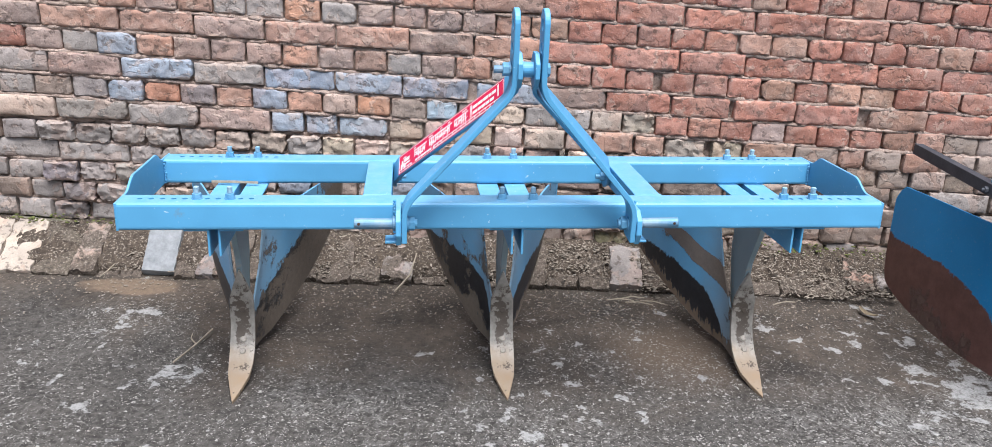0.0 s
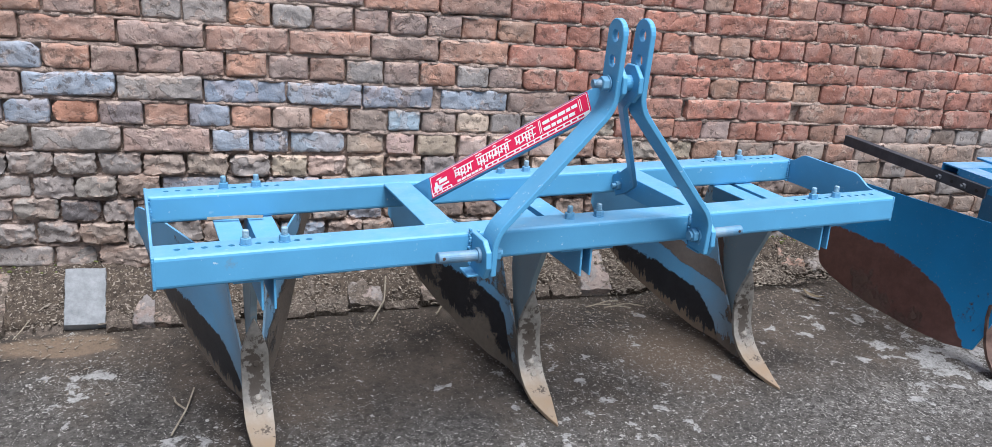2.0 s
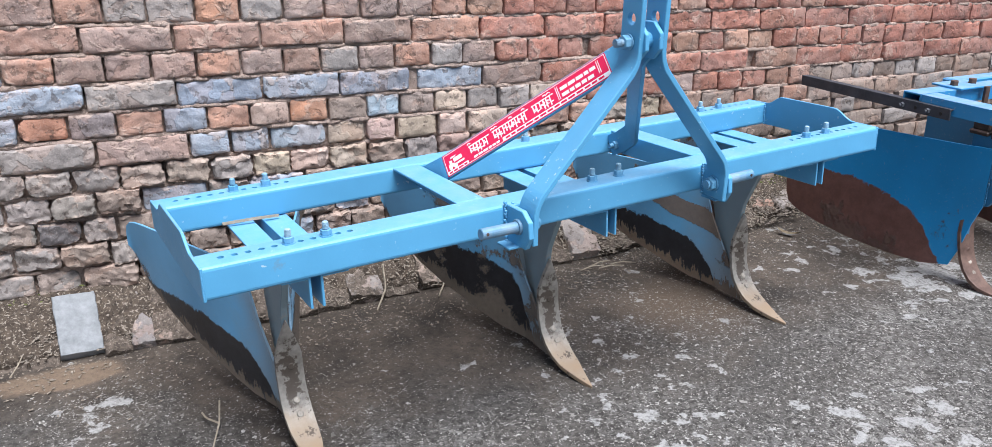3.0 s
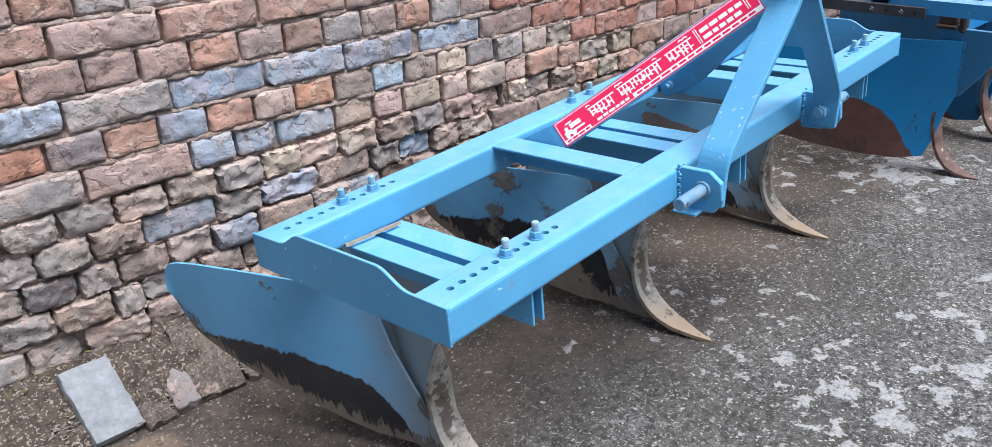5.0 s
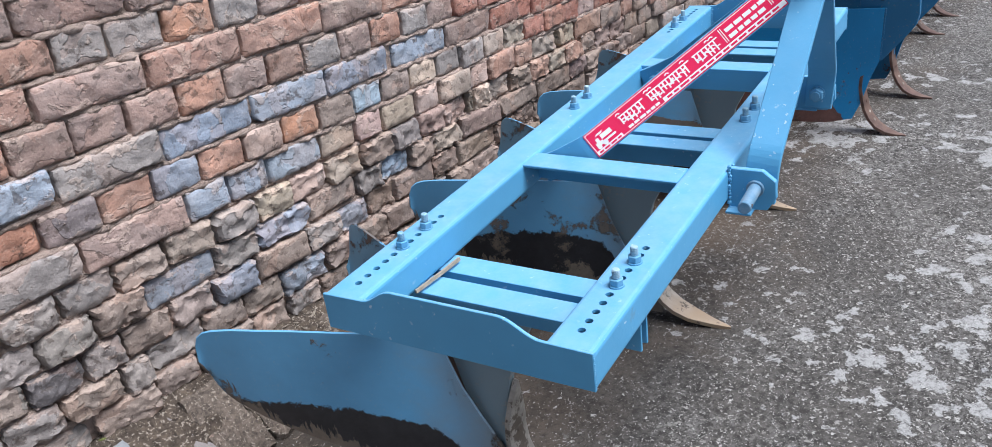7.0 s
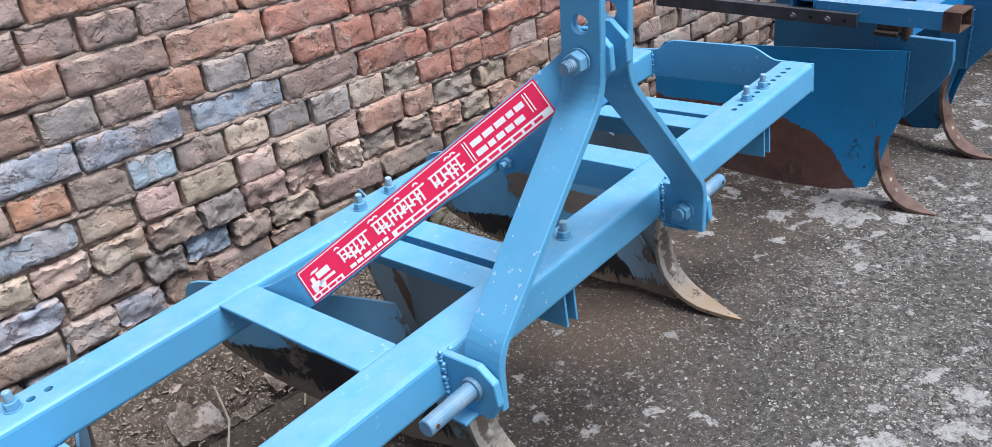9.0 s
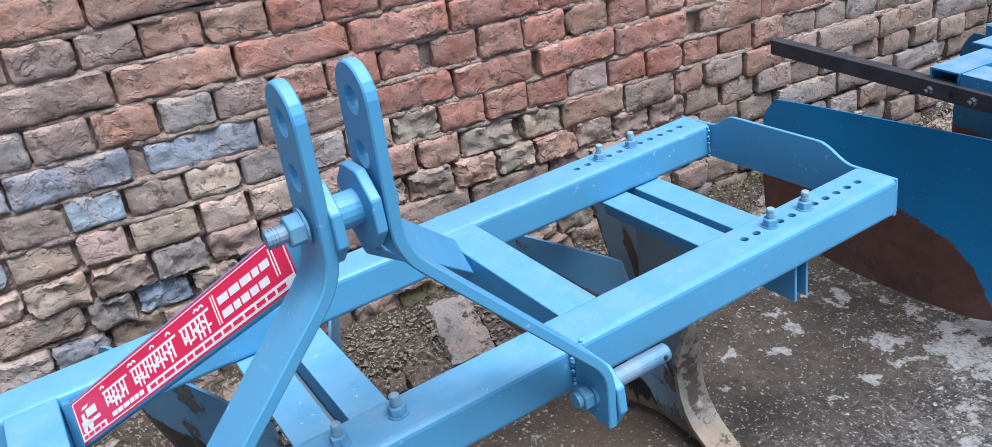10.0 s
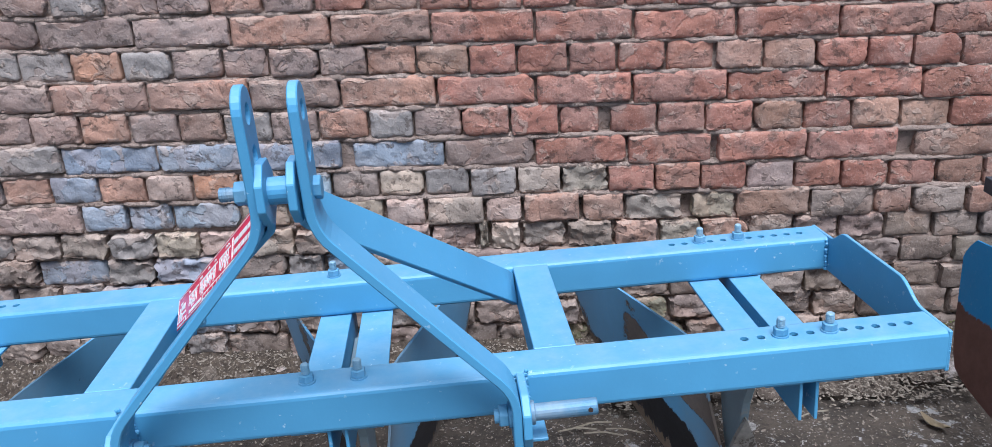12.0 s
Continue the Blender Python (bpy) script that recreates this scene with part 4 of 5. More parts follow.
# ---- the older, deeper blue ridgers farther along the wall ----
def square_tube(x0, x1, z0, z1, y0, y1, t=0.004):
    """A square tube along y, open at both ends."""
    bm = bmesh.new()
    loops = []
    for y in (y0, y1):
        for k in (0.0, t):
            loops.append([bm.verts.new((x, y, z)) for x, z in ((x0 + k, z0 + k), (x1 - k, z0 + k), (x1 - k, z1 - k), (x0 + k, z1 - k))])
    fo, fi, bo, bi = loops
    for a, b in ((fo, bo), (fi, bi), (fo, fi), (bo, bi)):
        for k in range(4):
            bm.faces.new((a[k], a[(k + 1) % 4], b[(k + 1) % 4], b[k]))
    bmesh.ops.recalc_face_normals(bm, faces=bm.faces)
    return bm


def make_old_ridger():
    old = thing("old_ridger", at(0, 0, 0), "older deep-blue ridger with rusty brown mouldboards beside the wall", "ridger")
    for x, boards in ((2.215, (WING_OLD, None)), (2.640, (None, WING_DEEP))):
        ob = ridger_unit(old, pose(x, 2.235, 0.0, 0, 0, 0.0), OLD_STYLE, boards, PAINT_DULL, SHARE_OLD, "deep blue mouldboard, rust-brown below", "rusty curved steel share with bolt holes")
        part("weld_seam", beads((-0.012, 0.176, 0.27), (-0.012, 0.174, 0.44), 0.0034, rng, 0.004), PAINT_DULL, ob)
    part("side_tube", square_tube(2.112, 2.178, 0.534, 0.578, 2.30, 2.622), PAINT_MID, old, "blue square tube")
    part("tube_mouth", square_tube(2.110, 2.180, 0.532, 0.580, 2.265, 2.305), RUST, old, "rusty bare tube mouth")
    cross = square_tube(2.625, 2.690, 0.534, 0.578, -3.25, -2.112)
    bmesh.ops.rotate(cross, cent=(0, 0, 0), matrix=Matrix.Rotation(radians(90), 3, "Z"), verts=cross.verts)
    part("cross_tube", cross, PAINT_MID, old, "blue square tube, open at its end")
    part("tool_beam", box(2.275, 3.25, 2.44, 2.505, 0.452, 0.503, 0.003), PAINT_OLD, old)
    part("clamp", join(box(2.196, 2.262, 2.44, 2.505, 0.476, 0.490, 0.004), box(2.200, 2.232, 2.415, 2.436, 0.468, 0.522, 0.006), box(2.205, 2.258, 2.445, 2.50, 0.490, 0.5335, 0.003)), SCALE, old, "rusted clamp")
    lug = part("bolt_plate", box(2.27, 2.42, 2.61, 2.72, 0.5785, 0.5845, 0.001), PAINT_MID, old)
    for x in (2.30, 2.385):
        part("nut", hexagon((x, 2.66, 0.5845), (x, 2.66, 0.600), 0.013), RUST, lug)
    part("hanger", box(2.375, 2.395, 2.600, 2.609, 0.50, 0.584, 0.001), RUST, old)
    part("upper_tube", box(2.42, 3.25, 2.74, 2.80, 0.515, 0.575, 0.004), PAINT_MID, old)
    bar = part("marker_bar", plate([(2.098, 0.522), (2.104, 0.522), (2.104, 0.551), (2.125, 0.551), (2.125, 0.556), (2.098, 0.556)], 0.610, at(0, 3.115, 0) @ XROT, edge=0.0008), DARK_BAR, old, "dark flat iron bar with bolt holes")
    for y in (2.675, 2.580):
        part("nut", join(hexagon((2.098, y, 0.537), (2.088, y, 0.537), 0.0095), rod((2.088, y, 0.537), (2.080, y, 0.537), 0.005, 12)), DARK_BAR, bar)
    # black discs on the solid bar: the shade inside its holes as colour
    for y in (2.627, 2.535):
        part("bar_hole", rod((2.0985, y, 0.537), (2.097, y, 0.537), 0.0055, 12), HOLE_SHADE, bar)
    return old


make_old_ridger()


def make_far_ridger():
    far = thing("far_ridger", at(0, 0, 0), "deep-blue ridger standing farther along the wall", "ridger")
    for x, boards in ((3.55, (WING_OLD, None)), (3.90, (None, WING_OLD))):
        ridger_unit(far, pose(x, 2.36, 0.0, 0, 0, 0.0), OLD_STYLE, boards, PAINT_OLD, SHARE_OLD, "deep blue mouldboard, rust-brown below", "rusty curved steel share with bolt holes")
    part("front_beam", box(3.40, 4.6, 2.35, 2.42, 0.49, 0.555, 0.004), PAINT_OLD, far)
    part("rear_beam", box(3.40, 4.6, 2.74, 2.81, 0.49, 0.555, 0.004), PAINT_OLD, far)
    for x in (3.40, 4.53):
        part("side_bar", box(x, x + 0.07, 2.425, 2.735, 0.49, 0.553, 0.004), PAINT_OLD, far)
    return far


make_far_ridger()


# ---- sloping brick plinth along the wall's foot ----
TONES = {
    "r": (0.435, 0.203, 0.153), "n": (0.41, 0.262, 0.202), "m": (0.365, 0.272, 0.240), "g": (0.355, 0.325, 0.307), "d": (0.225, 0.213, 0.212),
    "s": (0.565, 0.45, 0.38), "b": (0.345, 0.40, 0.475), "p": (0.39, 0.485, 0.59), "o": (0.55, 0.29, 0.185), "t": (0.46, 0.265, 0.195),
    "u": (0.295, 0.225, 0.185), "c": (0.47, 0.405, 0.335), "y": (0.25, 0.235, 0.145), "q": (0.355, 0.280, 0.235), "e": (0.365, 0.170, 0.133)}
# red, brown, mauve, grey, dark grey / sandy, bluish, pale blue, orange, burnt orange / umber, lichen-crusted, mossy, dun, dark red
def piece_mesh(name, w, h, d, rng, mat, nx, nz, rag=0.0020, relief=0.0034):
    """One brick: a rough, chipped face round y = 0 with a ragged outline, depth d behind it, w wide and h high."""
    o = Vector((rng.uniform(-50, 50), rng.uniform(-50, 50), rng.uniform(-50, 50)))
    chips = {(sx, sz): (rng.uniform(0.012, 0.022) if rng.random() < 0.12 else rng.uniform(0.0, 0.004)) for sx in (-1, 1) for sz in (-1, 1)}
    vs, fs = [], []
    idx = lambda i, j: j * (nx + 1) + i
    border = [(i, 0) for i in range(nx)] + [(nx, j) for j in range(nz)] + [(i, nz) for i in range(nx, 0, -1)] + [(0, j) for j in range(nz, 0, -1)]

    def spot(i, j):
        x, z = (i / nx - 0.5) * w, (j / nz - 0.5) * h
        c = chips[(1 if x > 0 else -1, 1 if z > 0 else -1)]
        ax, az = w / 2 - abs(x), h / 2 - abs(z)
        if ax + az < c:  # a rounded or knocked-off corner
            k = (c - ax - az) * 0.5
            x, z = x - math.copysign(k, x), z - math.copysign(k, z)
        p = Vector((x * 55, 0, z * 55)) + o
        x += noise.fractal(p, 0.6, 2.1, 3) * rag
        z += noise.fractal(p + Vector((0, 40, 0)), 0.6, 2.1, 3) * rag
        return x, z

    for j in range(nz + 1):
        for i in range(nx + 1):
            x, z = spot(i, j)
            p = Vector((x * 26, 9, z * 26)) + o
            y = -relief * noise.fractal(p, 0.55, 2.2, 4) - relief * 0.5 * noise.noise(Vector((x * 9, 3, z * 9)) + o)
            edge = min(i / nx * w, (nx - i) / nx * w, j / nz * h, (nz - j) / nz * h)
            y += 0.0028 * max(0.0, 1 - edge / 0.009) ** 2  # arrises worn round
            if i in (0, nx) or j in (0, nz):
                x, z, y = x * (1 - 0.0030 / w), z * (1 - 0.0030 / h), y + 0.0008
            vs.append((x, y, z))
    for j in range(nz):
        for i in range(nx):
            fs.append((idx(i, j), idx(i + 1, j), idx(i + 1, j + 1), idx(i, j + 1)))
    n = len(border)
    last = [idx(*b) for b in border]
    for depth in (0.007, d):
        cur = []
        for b in border:
            x, z = spot(*b)
            cur.append(len(vs))
            vs.append((x, depth, z))
        for k in range(n):
            fs.append((last[k], cur[k], cur[(k + 1) % n], last[(k + 1) % n]))
        last = cur
    me = bpy.data.meshes.new(name)
    me.from_pydata(vs, [], fs)
    me.polygons.foreach_set("use_smooth", [True] * len(fs))
    me.set_sharp_from_angle(angle=radians(38))
    me.materials.append(mat)
    me.update()
    return me


FOOTING = "q11:3 q11:2 q11:4 q11:3 q11:2 q11:4 c10.5:7 c11.5:6 y12.7:3 q8.3:4 u7:1 u7.5:1 =10.4 u7.1:2 d6:5 u11:3 u12:2 u11:3 q11.5:2 q9.8:2 g10.6:4 u11.8:2 q10.8:4 u11:2 q11:3 u11:2 u10.6:2 g10.9:6 u13.4:3 u11:3 q11:2 u12:1 u12:2 u11:1 n10:4 g10.1:4 q10:5 u11:4 q11:3 u11:4 q12:3 u11:4 q11:5 q11:3 u11:4 u11:3 q11:4 u11:3 q11:4 u11:3"
# the footing's bricks on edge: tone, width in centimetres, tenths left bare of earth; = is a bare grey slab


def make_plinth():
    r = random.Random(21)

    def front(x):
        return 3.058 + 0.026 * (x + 0.4)

    core = bmesh.new()
    grid = []
    for i in range(231):
        x = -1.8 + 0.025 * i
        y0 = front(x) + 0.034
        row = [core.verts.new((x, y0, -0.05))]
        for k in range(11):
            f = k / 10
            bulge = 0.024 * noise.fractal(Vector((x * 11, f * 3.0, 3)), 0.6, 2.0, 5) * math.sin(math.pi * min(1, f + 0.12)) + 0.012 * noise.noise(Vector((x * 2.2, 5, 1)))
            row.append(core.verts.new((x, y0 + (3.265 - y0) * f, 0.026 + 0.104 * f ** 0.75 + bulge)))
        row.append(core.verts.new((x, 3.27, -0.05)))
        grid.append(row)
    for p, q in zip(grid, grid[1:]):
        for k in range(len(p) - 1):
            core.faces.new((p[k], p[k + 1], q[k + 1], q[k]))
        core.faces.new((p[-1], p[0], q[0], q[-1]))
    core.faces.new(grid[0])
    core.faces.new(grid[-1])
    plinth = part("plinth", core, EARTH, None, smooth=True)
    tagged(plinth, "sloping footing of old bricks bedded in earth along the wall", "plinth", kind="structure")
    meshes = [piece_mesh("brick", 0.108, 0.205, 0.05, r, BRICK_LOOSE, 8, 14, 0.006, 0.010) for _ in range(12)]
    flat_slab = piece_mesh("brick", 0.116, 0.205, 0.035, r, SLAB, 8, 12, 0.003, 0.002)
    x = -1.62
    for mark in FOOTING.split():
        size, _, bare = mark[1:].partition(":")
        w = float(size) / 100
        x += w / 2
        slab = mark[0] == "="
        ob = new("brick", flat_slab if slab else r.choice(meshes))
        ob.parent = plinth
        bare = 1.0 if slab else 0.1 + float(bare) * 0.09
        tone = r.uniform(0.8, 1.1)
        ob.color = (*(v * tone for v in TONES["g" if slab else mark[0]]), bare)
        if slab:  # it lies steeper and prouder than the rest
            ob.matrix_basis = pose(x, 3.135, 0.083, -50, 2, 4) @ Matrix.Diagonal((0.92, 1, 0.86, 1))
        else:
            sunk = r.uniform(-0.008, 0.004) - 0.11 * max(0.0, 0.42 - bare)
            long = (3.262 - front(x)) / 0.205 * r.uniform(0.96, 1.04)
            ob.matrix_basis = at(x, (front(x) + 3.236) / 2 + r.uniform(-0.012, 0.008), 0.075 + sunk) @ pose(0, 0, 0, -61 + r.uniform(-5, 5), r.uniform(-3, 3), r.uniform(-5, 5)) @ Matrix.Diagonal(((w - 0.004) / 0.108, 1, long, 1))
        x += w / 2


make_plinth()


# ---- loose litter on the ground ----
def scatter(name, label, category, mat, count, seed, area, size, flat=0.6, long=1.0):
    """Many small loose bits as one object."""
    r = random.Random(seed)
    vs, fs = [], []
    ico = bmesh.new()
    bmesh.ops.create_icosphere(ico, subdivisions=1, radius=1)
    base = [v.co.copy() for v in ico.verts]
    faces = [[v.index for v in f.verts] for f in ico.faces]
    ico.free()
    for _ in range(count):
        x, y, *up = area(r)
        s = size * (0.35 + r.random() ** 3 * 1.6)
        rot = Euler((r.uniform(-0.3, 0.3), r.uniform(-0.3, 0.3), r.uniform(0, 6.28))).to_matrix()
        sc = Vector((s * long * r.uniform(0.7, 1.4), s * r.uniform(0.6, 1.0), s * flat * r.uniform(0.6, 1.1)))
        k = len(vs)
        for c in base:
            p = rot @ Vector((c.x * sc.x * r.uniform(0.8, 1.2), c.y * sc.y * r.uniform(0.8, 1.2), c.z * sc.z))
            vs.append((p.x + x, p.y + y, p.z + sc.z * 0.3 + (up[0] if up else 0.0)))
        fs += [[i + k for i in f] for f in faces]
    me = bpy.data.meshes.new(name)
    me.from_pydata(vs, [], fs)
    me.materials.append(mat)
    me.update()
    return tagged(new(name, me), label, category, kind="stuff")


def on_slope(r):
    """A place on the plinth, more of them where it has crumbled."""
    while True:
        x, f = r.uniform(-1.4, 3.2), r.random()
        if noise.noise(Vector((x * 2.3, f, 5))) + r.uniform(-0.25, 0.45) > 0.1:
            return x, 3.075 + 0.17 * f, 0.020 + 0.100 * f


scatter("grit", "pale loose grit strewn over the concrete", "grit", STONE, 900, 5, lambda r: (r.uniform(-1.2, 4.0), r.uniform(1.0, 2.95)), 0.0019, 0.5)
scatter("soil_crumbs", "brown soil crumbs along the foot of the wall", "soil", RUBBLE, 6000, 6, lambda r: (r.uniform(-1.4, 3.2), 3.10 - abs(r.gauss(0, 0.13))), 0.0022, 0.35, 1.6)
scatter("plinth_rubble", "crumbled earth and brick bits on the footing", "rubble", RUBBLE, 15000, 8, on_slope, 0.0026, 0.35, 1.9)


scatter("moss", "dry green moss at the foot of the wall", "moss", MOSS, 380, 9, lambda r: (r.choice((r.gauss(1.86, 0.09), r.gauss(-0.75, 0.15), r.gauss(2.2, 0.1))), r.uniform(3.205, 3.25), r.uniform(0.120, 0.150)), 0.0042)


def straw(name, pts, r0, label, mat=STRAW, category="straw"):
    """A thin bent stalk."""
    line = smooth_line(pts, 0.01, 3)
    return tagged(part(name, strap(line, (0.3, 0.2, 1), r0 * 2, r0 * 1.6, 0), mat, None), label, category)


straw("straw", [(0.455, 3.005, 0.012), (0.500, 3.06, 0.05), (0.515, 3.13, 0.10)], 0.0028, "dry curved stalk leaning on the footing")
straw("straw", [(0.655, 3.02, 0.012), (0.70, 3.07, 0.05), (0.705, 3.14, 0.09)], 0.0028, "dry curved stalk leaning on the footing")
straw("straw", [(-0.50, 3.02, 0.015), (-0.48, 3.05, 0.03), (-0.47, 3.08, 0.04)], 0.0014, "dry stalk on the footing's edge")
straw("twig", [(-0.085, 2.50, 0.006), (-0.055, 2.60, 0.010), (-0.04, 2.70, 0.008)], 0.0022, "pale dry twig on the concrete", STRAW, "twig")
straw("twig", [(-0.055, 2.60, 0.009), (-0.080, 2.63, 0.012), (-0.085, 2.66, 0.010)], 0.0018, "pale forked dry twig on the concrete", STRAW, "twig")
for k, (x, y, turn) in enumerate(((1.19, 3.01, 4), (1.25, 2.99, -8), (1.23, 3.03, 12), (1.30, 3.00, -15), (1.74, 3.04, 20))):
    c, s = math.cos(radians(turn)) * 0.045, math.sin(radians(turn)) * 0.045
    straw("straw", [(x - c, y - s, 0.014), (x + s * 0.2, y + c * 0.1, 0.018), (x + c, y + s, 0.013)], 0.0016, "short dry stalk lying on the earth")
straw("straw", [(0.006, 2.634, 0.4765), (0.065, 2.630, 0.480), (0.128, 2.634, 0.4785)], 0.0030, "dry stalk caught on the angle irons")


def make_leaf(x, y, turn, length=0.085):
    bm = bmesh.new()
    n = 8
    rows = []
    for i in range(n + 1):
        f = i / n
        w = 0.16 * length * math.sin(math.pi * min(1, f * 0.96 + 0.02)) ** 0.8 + 0.0005
        lift = 0.012 * (2 * f - 1) ** 2
        rows.append([bm.verts.new((length * (f - 0.5), s * w, 0.004 + lift + (0.004 if s else 0.0))) for s in (-1, 0, 1)])
    for a, b in zip(rows, rows[1:]):
        for k in range(2):
            bm.faces.new((a[k], a[k + 1], b[k + 1], b[k]))
    bmesh.ops.solidify(bm, geom=bm.faces[:], thickness=0.0008)
    ob = part("dry_leaf", bm, LEAF, None, smooth=True)
    ob.matrix_basis = pose(x, y, 0.004, 0, 0, turn)
    return tagged(ob, "dry curled brown leaf on the concrete", "leaf")


make_leaf(2.00, 2.99, -60, 0.075)


# ---- the wall's bricks ----
PITCH = 0.226  # one stretcher with its joint
ZERO = 8  # course of the long bluish bricks
# each course: where it starts, then its bricks one by one, tone and length in centimetres with the joint
LAID = {
    6: (0.02, "m22.5 n22.5 r22.5 r22.5 r22.8 r22.5 o22.8 n21.7 e20.8 e22.7 e22"),
    5: (-0.30, "m12 n11.8 m11.5 g11.9 m12.2 m11.8 n11.5 m11.5 r11.7 n11.5 r11.5 r11.5 r11.5 r11.3 r11 r11.5 n11.2 r10.6 e10.6 e10.9 e11 e10.4 e11"),
    4: (-0.67, "m23 m23.5 m21.4 m21.8 m22 t22.6 n22.5 r23.1 r22 r22.9 r22.6 e20.7 e22.5 e22"),
    3: (-0.64, "s12.2 n12.1 m12.9 t11.2 g10.6 g11.9 o11.8 g11.6 m11.6 m10.5 m11.5 m10.7 t11.2 n12 r10.8 r11.7 r10.9 r11.1 r10.9 n10.8 n11.8 r11.3 e10.1 e10.8 e11 t11.2 e11"),
    2: (-0.935, "m22.9 n24.9 n23.8 m22.6 n22.8 t23.5 m20.7 t22.3 r22.7 r22 r21.6 r22.3 r21.6 e21.4 e22"),
    1: (-0.88, "r11.8 m11.7 g11.3 b12.3 t12 m11.7 m11.5 m11.6 t11.7 m11.6 n10.7 g11.1 m11 t11.7 g10.4 m11.2 r11.2 r11.4 r9.5 -2.1 r11 r11 r11 n11.4 r11.1 n10.9 n11.5 r10.6 r11.1 r11.7 r11"),
    0: (-0.93, "g23.3 m23.3 b23.5 g22.7 p23 b22.2 b21.6 -2.4 b21.9 m21 r21.6 r19.9 -1.2 r20.6 r21.3 -3.5 n19.5 r22"),
    -1: (-0.867, "g11.6 q12 g11.7 b11.6 o11.9 d11.7 n11.8 b11.6 t11.4 s11.2 o11.3 q11.8 p10.4 q11.4 s10.8 g10.9 g11.1 s10.7 c10.8 r11.1 r10.8 r10.8 s11.2 r10.8 r11.2 r11.1 n10.9 n10 q11.8 q11"),
    -2: (-0.92, "s23.1 g23.5 g23.1 m23.7 b11.3 b11 b16.7 s11.8 s9.8 s13.4 s10.1 s13.9 s9.3 n13.8 n10.6 c13.7 -2.2 c10.4 n17.7 q15 n9 q12.9 n13.1 q12"),
    -3: (-0.876, "g11.8 g11.7 d12 g11.8 g11.3 g11.8 q11.5 q12 g11.8 c10.9 s11.7 s11.9 q11.7 g10.9 m10.9 m11.3 c3 c7.6 c10.9 u11.3 n10.8 c10.5 n11.3 q10.9 m10.9 m10.8 u11.6 u11 q12 u11"),
    -4: (-0.931, "g23.3 g23.3 g11.2 g11.2 q11.5 b17.7 g11.9 b15.9 q17 g9.3 p10.9 q10.3 c12.7 m19.5 q21.1 u21.1 u11.5 q11.5 u11 q11 u13 u12"),
    -5: (-0.875, "g12 d11.8 g12.1 g11.8 d11 g9 q11.6 g11.1 b11.5 q16 g11 b11 u10.5 q16 u11.5 u20 q11 u11.4 q11.2 u22 q11 u10.2 u11 u12"),
    -6: (-0.807, "g11.1 d11.1 g12.3 g11.1 q12.4 g7 g14 q11 q11.5 b14 q11 q11 u17 g11 u11 u15 q11 u11 y11 q12 u11 u13 q11"),
    -7: (-0.86, "g12 d12 g19.8 g11.4 q14.6 q11 g15 q11 g11 q16 u11.5 q11 u11 u20 q11 y12 y11 y13 u11 q11 u12 u11"),
    -8: (-0.90, "y22 u11 y14 u11 q11 u15 u12 q11 u20 u11 q11 u13 u11 y15 y11 u13 u11 q12 u11")}


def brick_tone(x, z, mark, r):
    """A brick's tone, darker below z = 0.34; those outside the schedule go from mauve and grey to red along the wall.
    """
    if mark:
        c = [a + (b - a) * r.random() * 0.24 for a, b in zip(TONES[mark], TONES[r.choice("gbg" if mark in "bp" else "rrt" if mark in "rne" else "gq" if mark in "gqudy" else "nmtq")])]
    else:
        red = max(0.0, min(1.0, (x - 0.5) / 0.5))
        c = TONES[r.choice("uqgu") if z < 0.55 else r.choice("ere" if x > 1.8 else "rrrn") if r.random() < red else r.choice("nmgms")]
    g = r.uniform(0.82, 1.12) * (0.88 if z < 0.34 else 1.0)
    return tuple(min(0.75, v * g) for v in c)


def course_plan(k, r):
    """The bricks of one course from end to end of the wall: left side, length with joint, tone."""
    header = k % 2 == 1 or k < -4
    step = PITCH / 2 if header else PITCH
    x0, marks = LAID.get(k, (-0.113 * (k % 3), ""))
    plan, x = [], x0
    for m in marks.split():
        w = float(m[1:]) / 100
        if m[0] != "-":  # a dash is a plug of mortar
            plan.append((x, w, m[0]))
        x += w
    while x + step < WALL_X1:
        w = step * r.uniform(0.96, 1.03)
        plan.append((x, w, ""))
        x += w
    x = x0
    while x - step > WALL_X0:
        w = step * r.uniform(0.96, 1.03)
        x -= w
        plan.append((x, w, ""))
    return plan


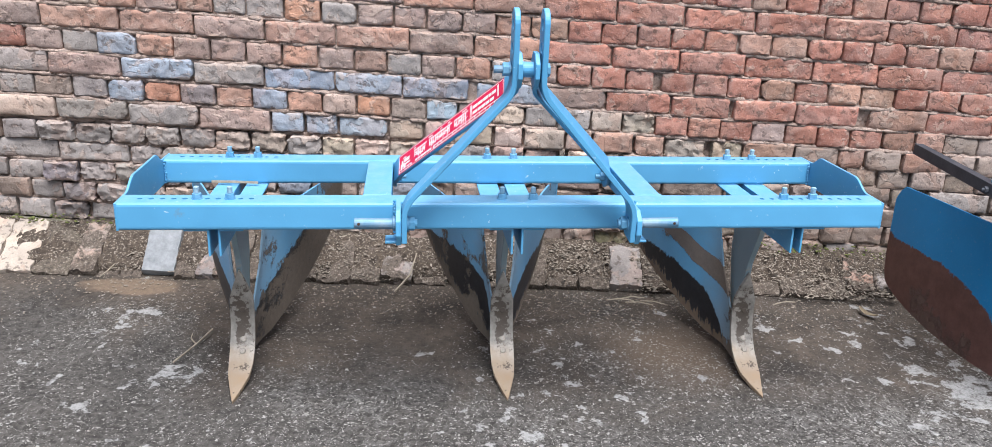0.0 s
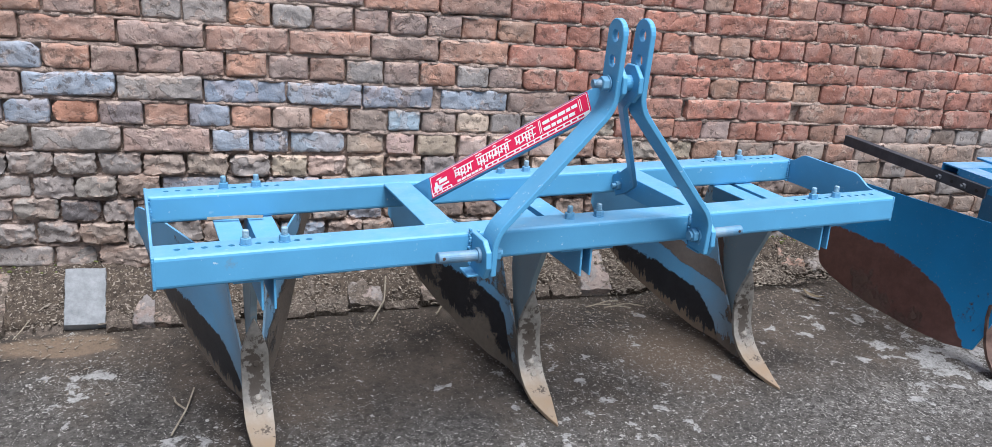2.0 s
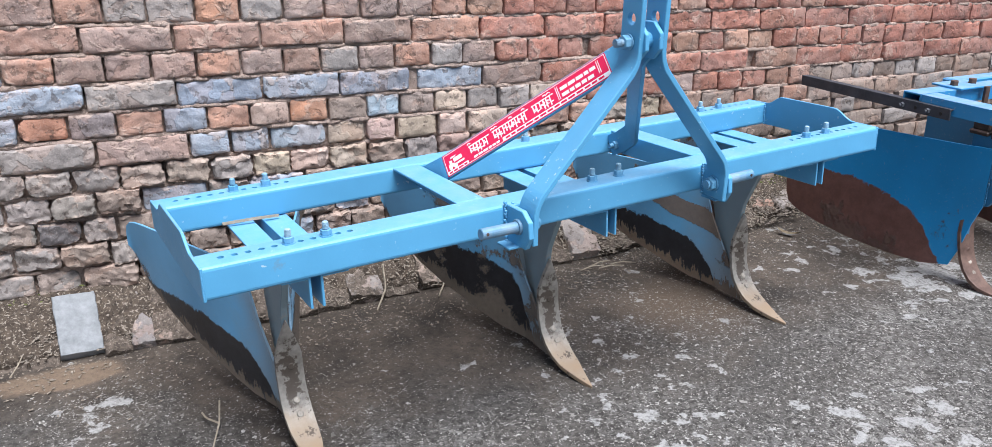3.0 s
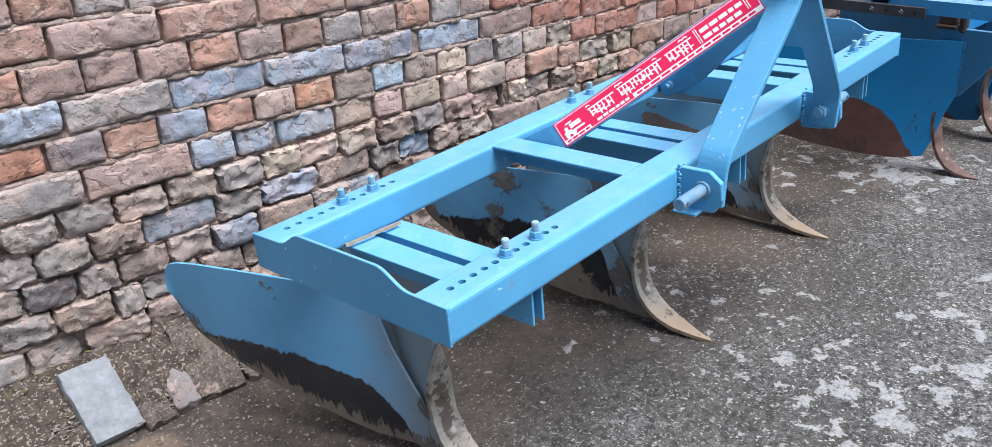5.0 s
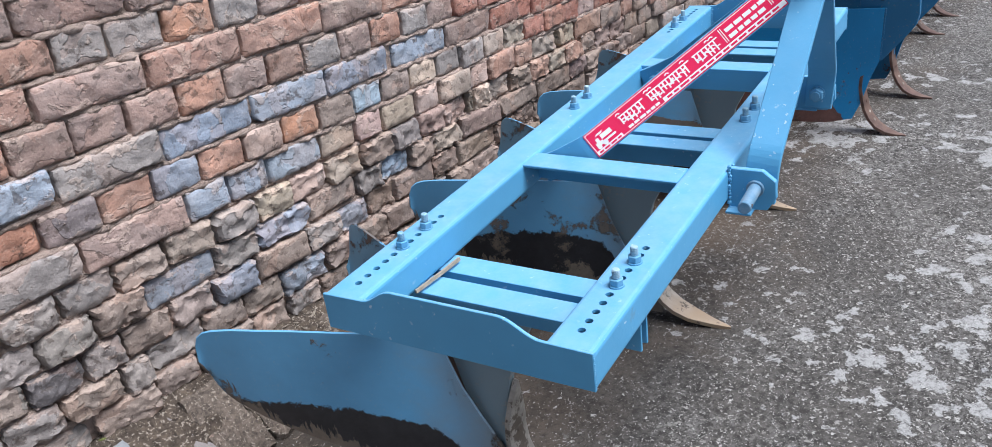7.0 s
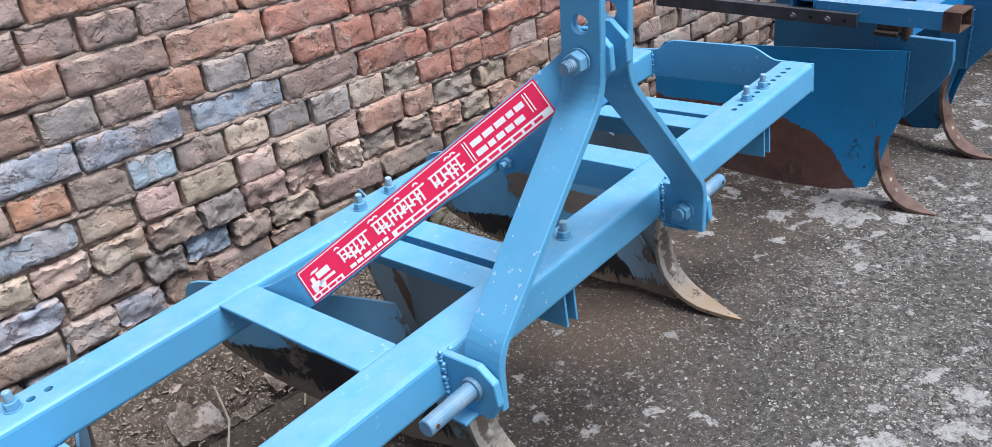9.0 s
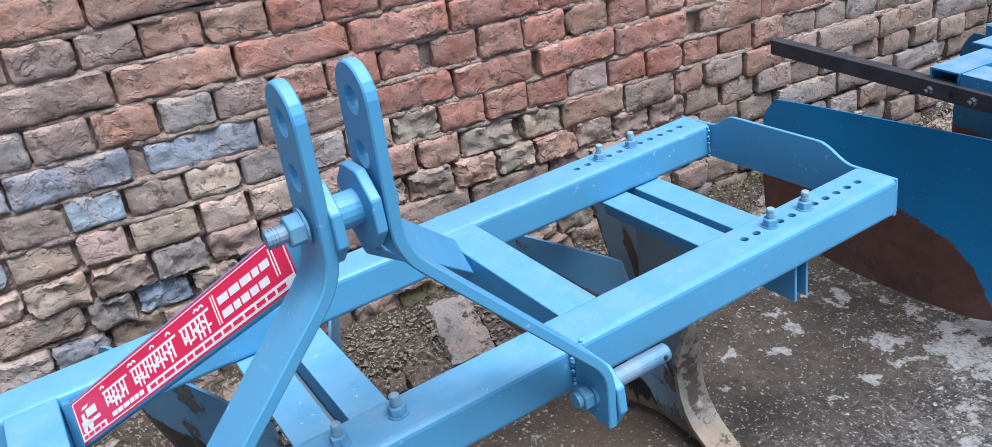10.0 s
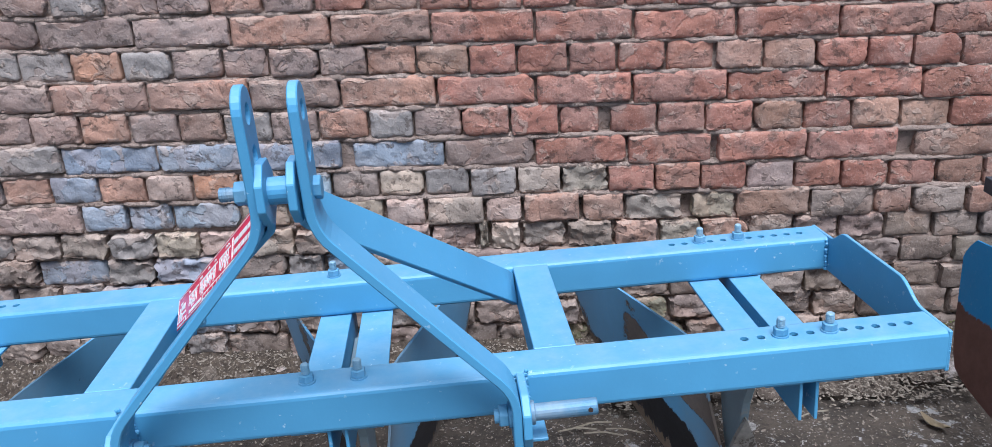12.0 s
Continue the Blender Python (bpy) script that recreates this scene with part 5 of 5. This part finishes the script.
def lay_bricks():
    r = random.Random(11)
    longs = [piece_mesh("brick", 0.22, 0.0695, 0.06, r, BRICK, 30, 10) for _ in range(24)]
    shorts = [piece_mesh("brick", 0.11, 0.0695, 0.06, r, BRICK, 15, 10) for _ in range(30)]
    worn = [piece_mesh("brick", 0.11, 0.0695, 0.06, r, BRICK, 15, 10, 0.0058, 0.0085) for _ in range(20)]
    coarse = {True: [piece_mesh("brick", 0.11, 0.0695, 0.06, r, BRICK, 8, 6) for _ in range(16)], False: [piece_mesh("brick", 0.22, 0.0695, 0.06, r, BRICK, 15, 6) for _ in range(16)]}
    far_v, far_f, far_c = [], [], []
    for c, z0 in enumerate(HEIGHTS):
        k = c - ZERO
        rough = 1.0 + max(0, -k) * 0.28
        gap = (HEIGHTS[c + 1] - HEIGHTS[c - 1]) / 2 if 0 < c < len(HEIGHTS) - 1 else 0.0745
        for left, w, mark in course_plan(k, r):
            x = left + w / 2
            z = z0 + tilt(k) * x + r.uniform(-0.002, 0.002) * rough
            near = -0.75 < x < 1.95 and 0.10 < z < 1.10
            short = w < 0.16
            me = r.choice((worn if short and (k < -2 or mark == "c") else shorts if short else longs) if near else coarse[short])
            m = at(x, WALL_Y + r.uniform(-0.0045, 0.005) * rough, z) @ pose(0, 0, 0, r.uniform(-2, 2) * rough, r.uniform(-0.6, 0.6) * rough, r.uniform(-1.6, 1.6) * rough)
            joint = r.uniform(0.004, 0.0080) + (0.0035 if k < -1 else 0.0)
            m = m @ Matrix.Diagonal(((w - joint) / (0.11 if short else 0.22) * r.choice((1, 1, -1)), 1, r.uniform(0.945, 0.995) * (1.0 if k > -3 else 0.97) * gap / 0.0745 * r.choice((1, -1)), 1))
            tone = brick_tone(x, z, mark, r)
            if near:
                ob = new("brick", me)
                ob.parent = wall
                ob.matrix_basis = m
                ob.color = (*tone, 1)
            else:
                n = len(far_v)
                far_v += [tuple(m @ v.co) for v in me.vertices]
                far_f += [tuple(n + q for q in p.vertices) for p in me.polygons]
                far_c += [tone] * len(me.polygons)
    me = bpy.data.meshes.new("brickwork")
    me.from_pydata(far_v, [], far_f)
    me.polygons.foreach_set("use_smooth", [True] * len(far_f))
    layer = me.color_attributes.new("piece", "FLOAT_COLOR", "CORNER")
    vals = np.empty((len(me.loops), 4), dtype=np.float32)
    n = 0
    for p, tone in zip(far_f, far_c):
        vals[n:n + len(p)] = (*tone, 1)
        n += len(p)
    layer.data.foreach_set("color", vals.ravel())
    me.materials.append(BRICK_FAR)
    bm = bmesh.new()
    bm.from_mesh(me)
    bmesh.ops.recalc_face_normals(bm, faces=bm.faces)
    bm.to_mesh(me)
    bm.free()
    me.set_sharp_from_angle(angle=radians(38))
    ob = new("brickwork", me)
    ob.parent = wall
    tagged(ob, kind="stuff")


lay_bricks()
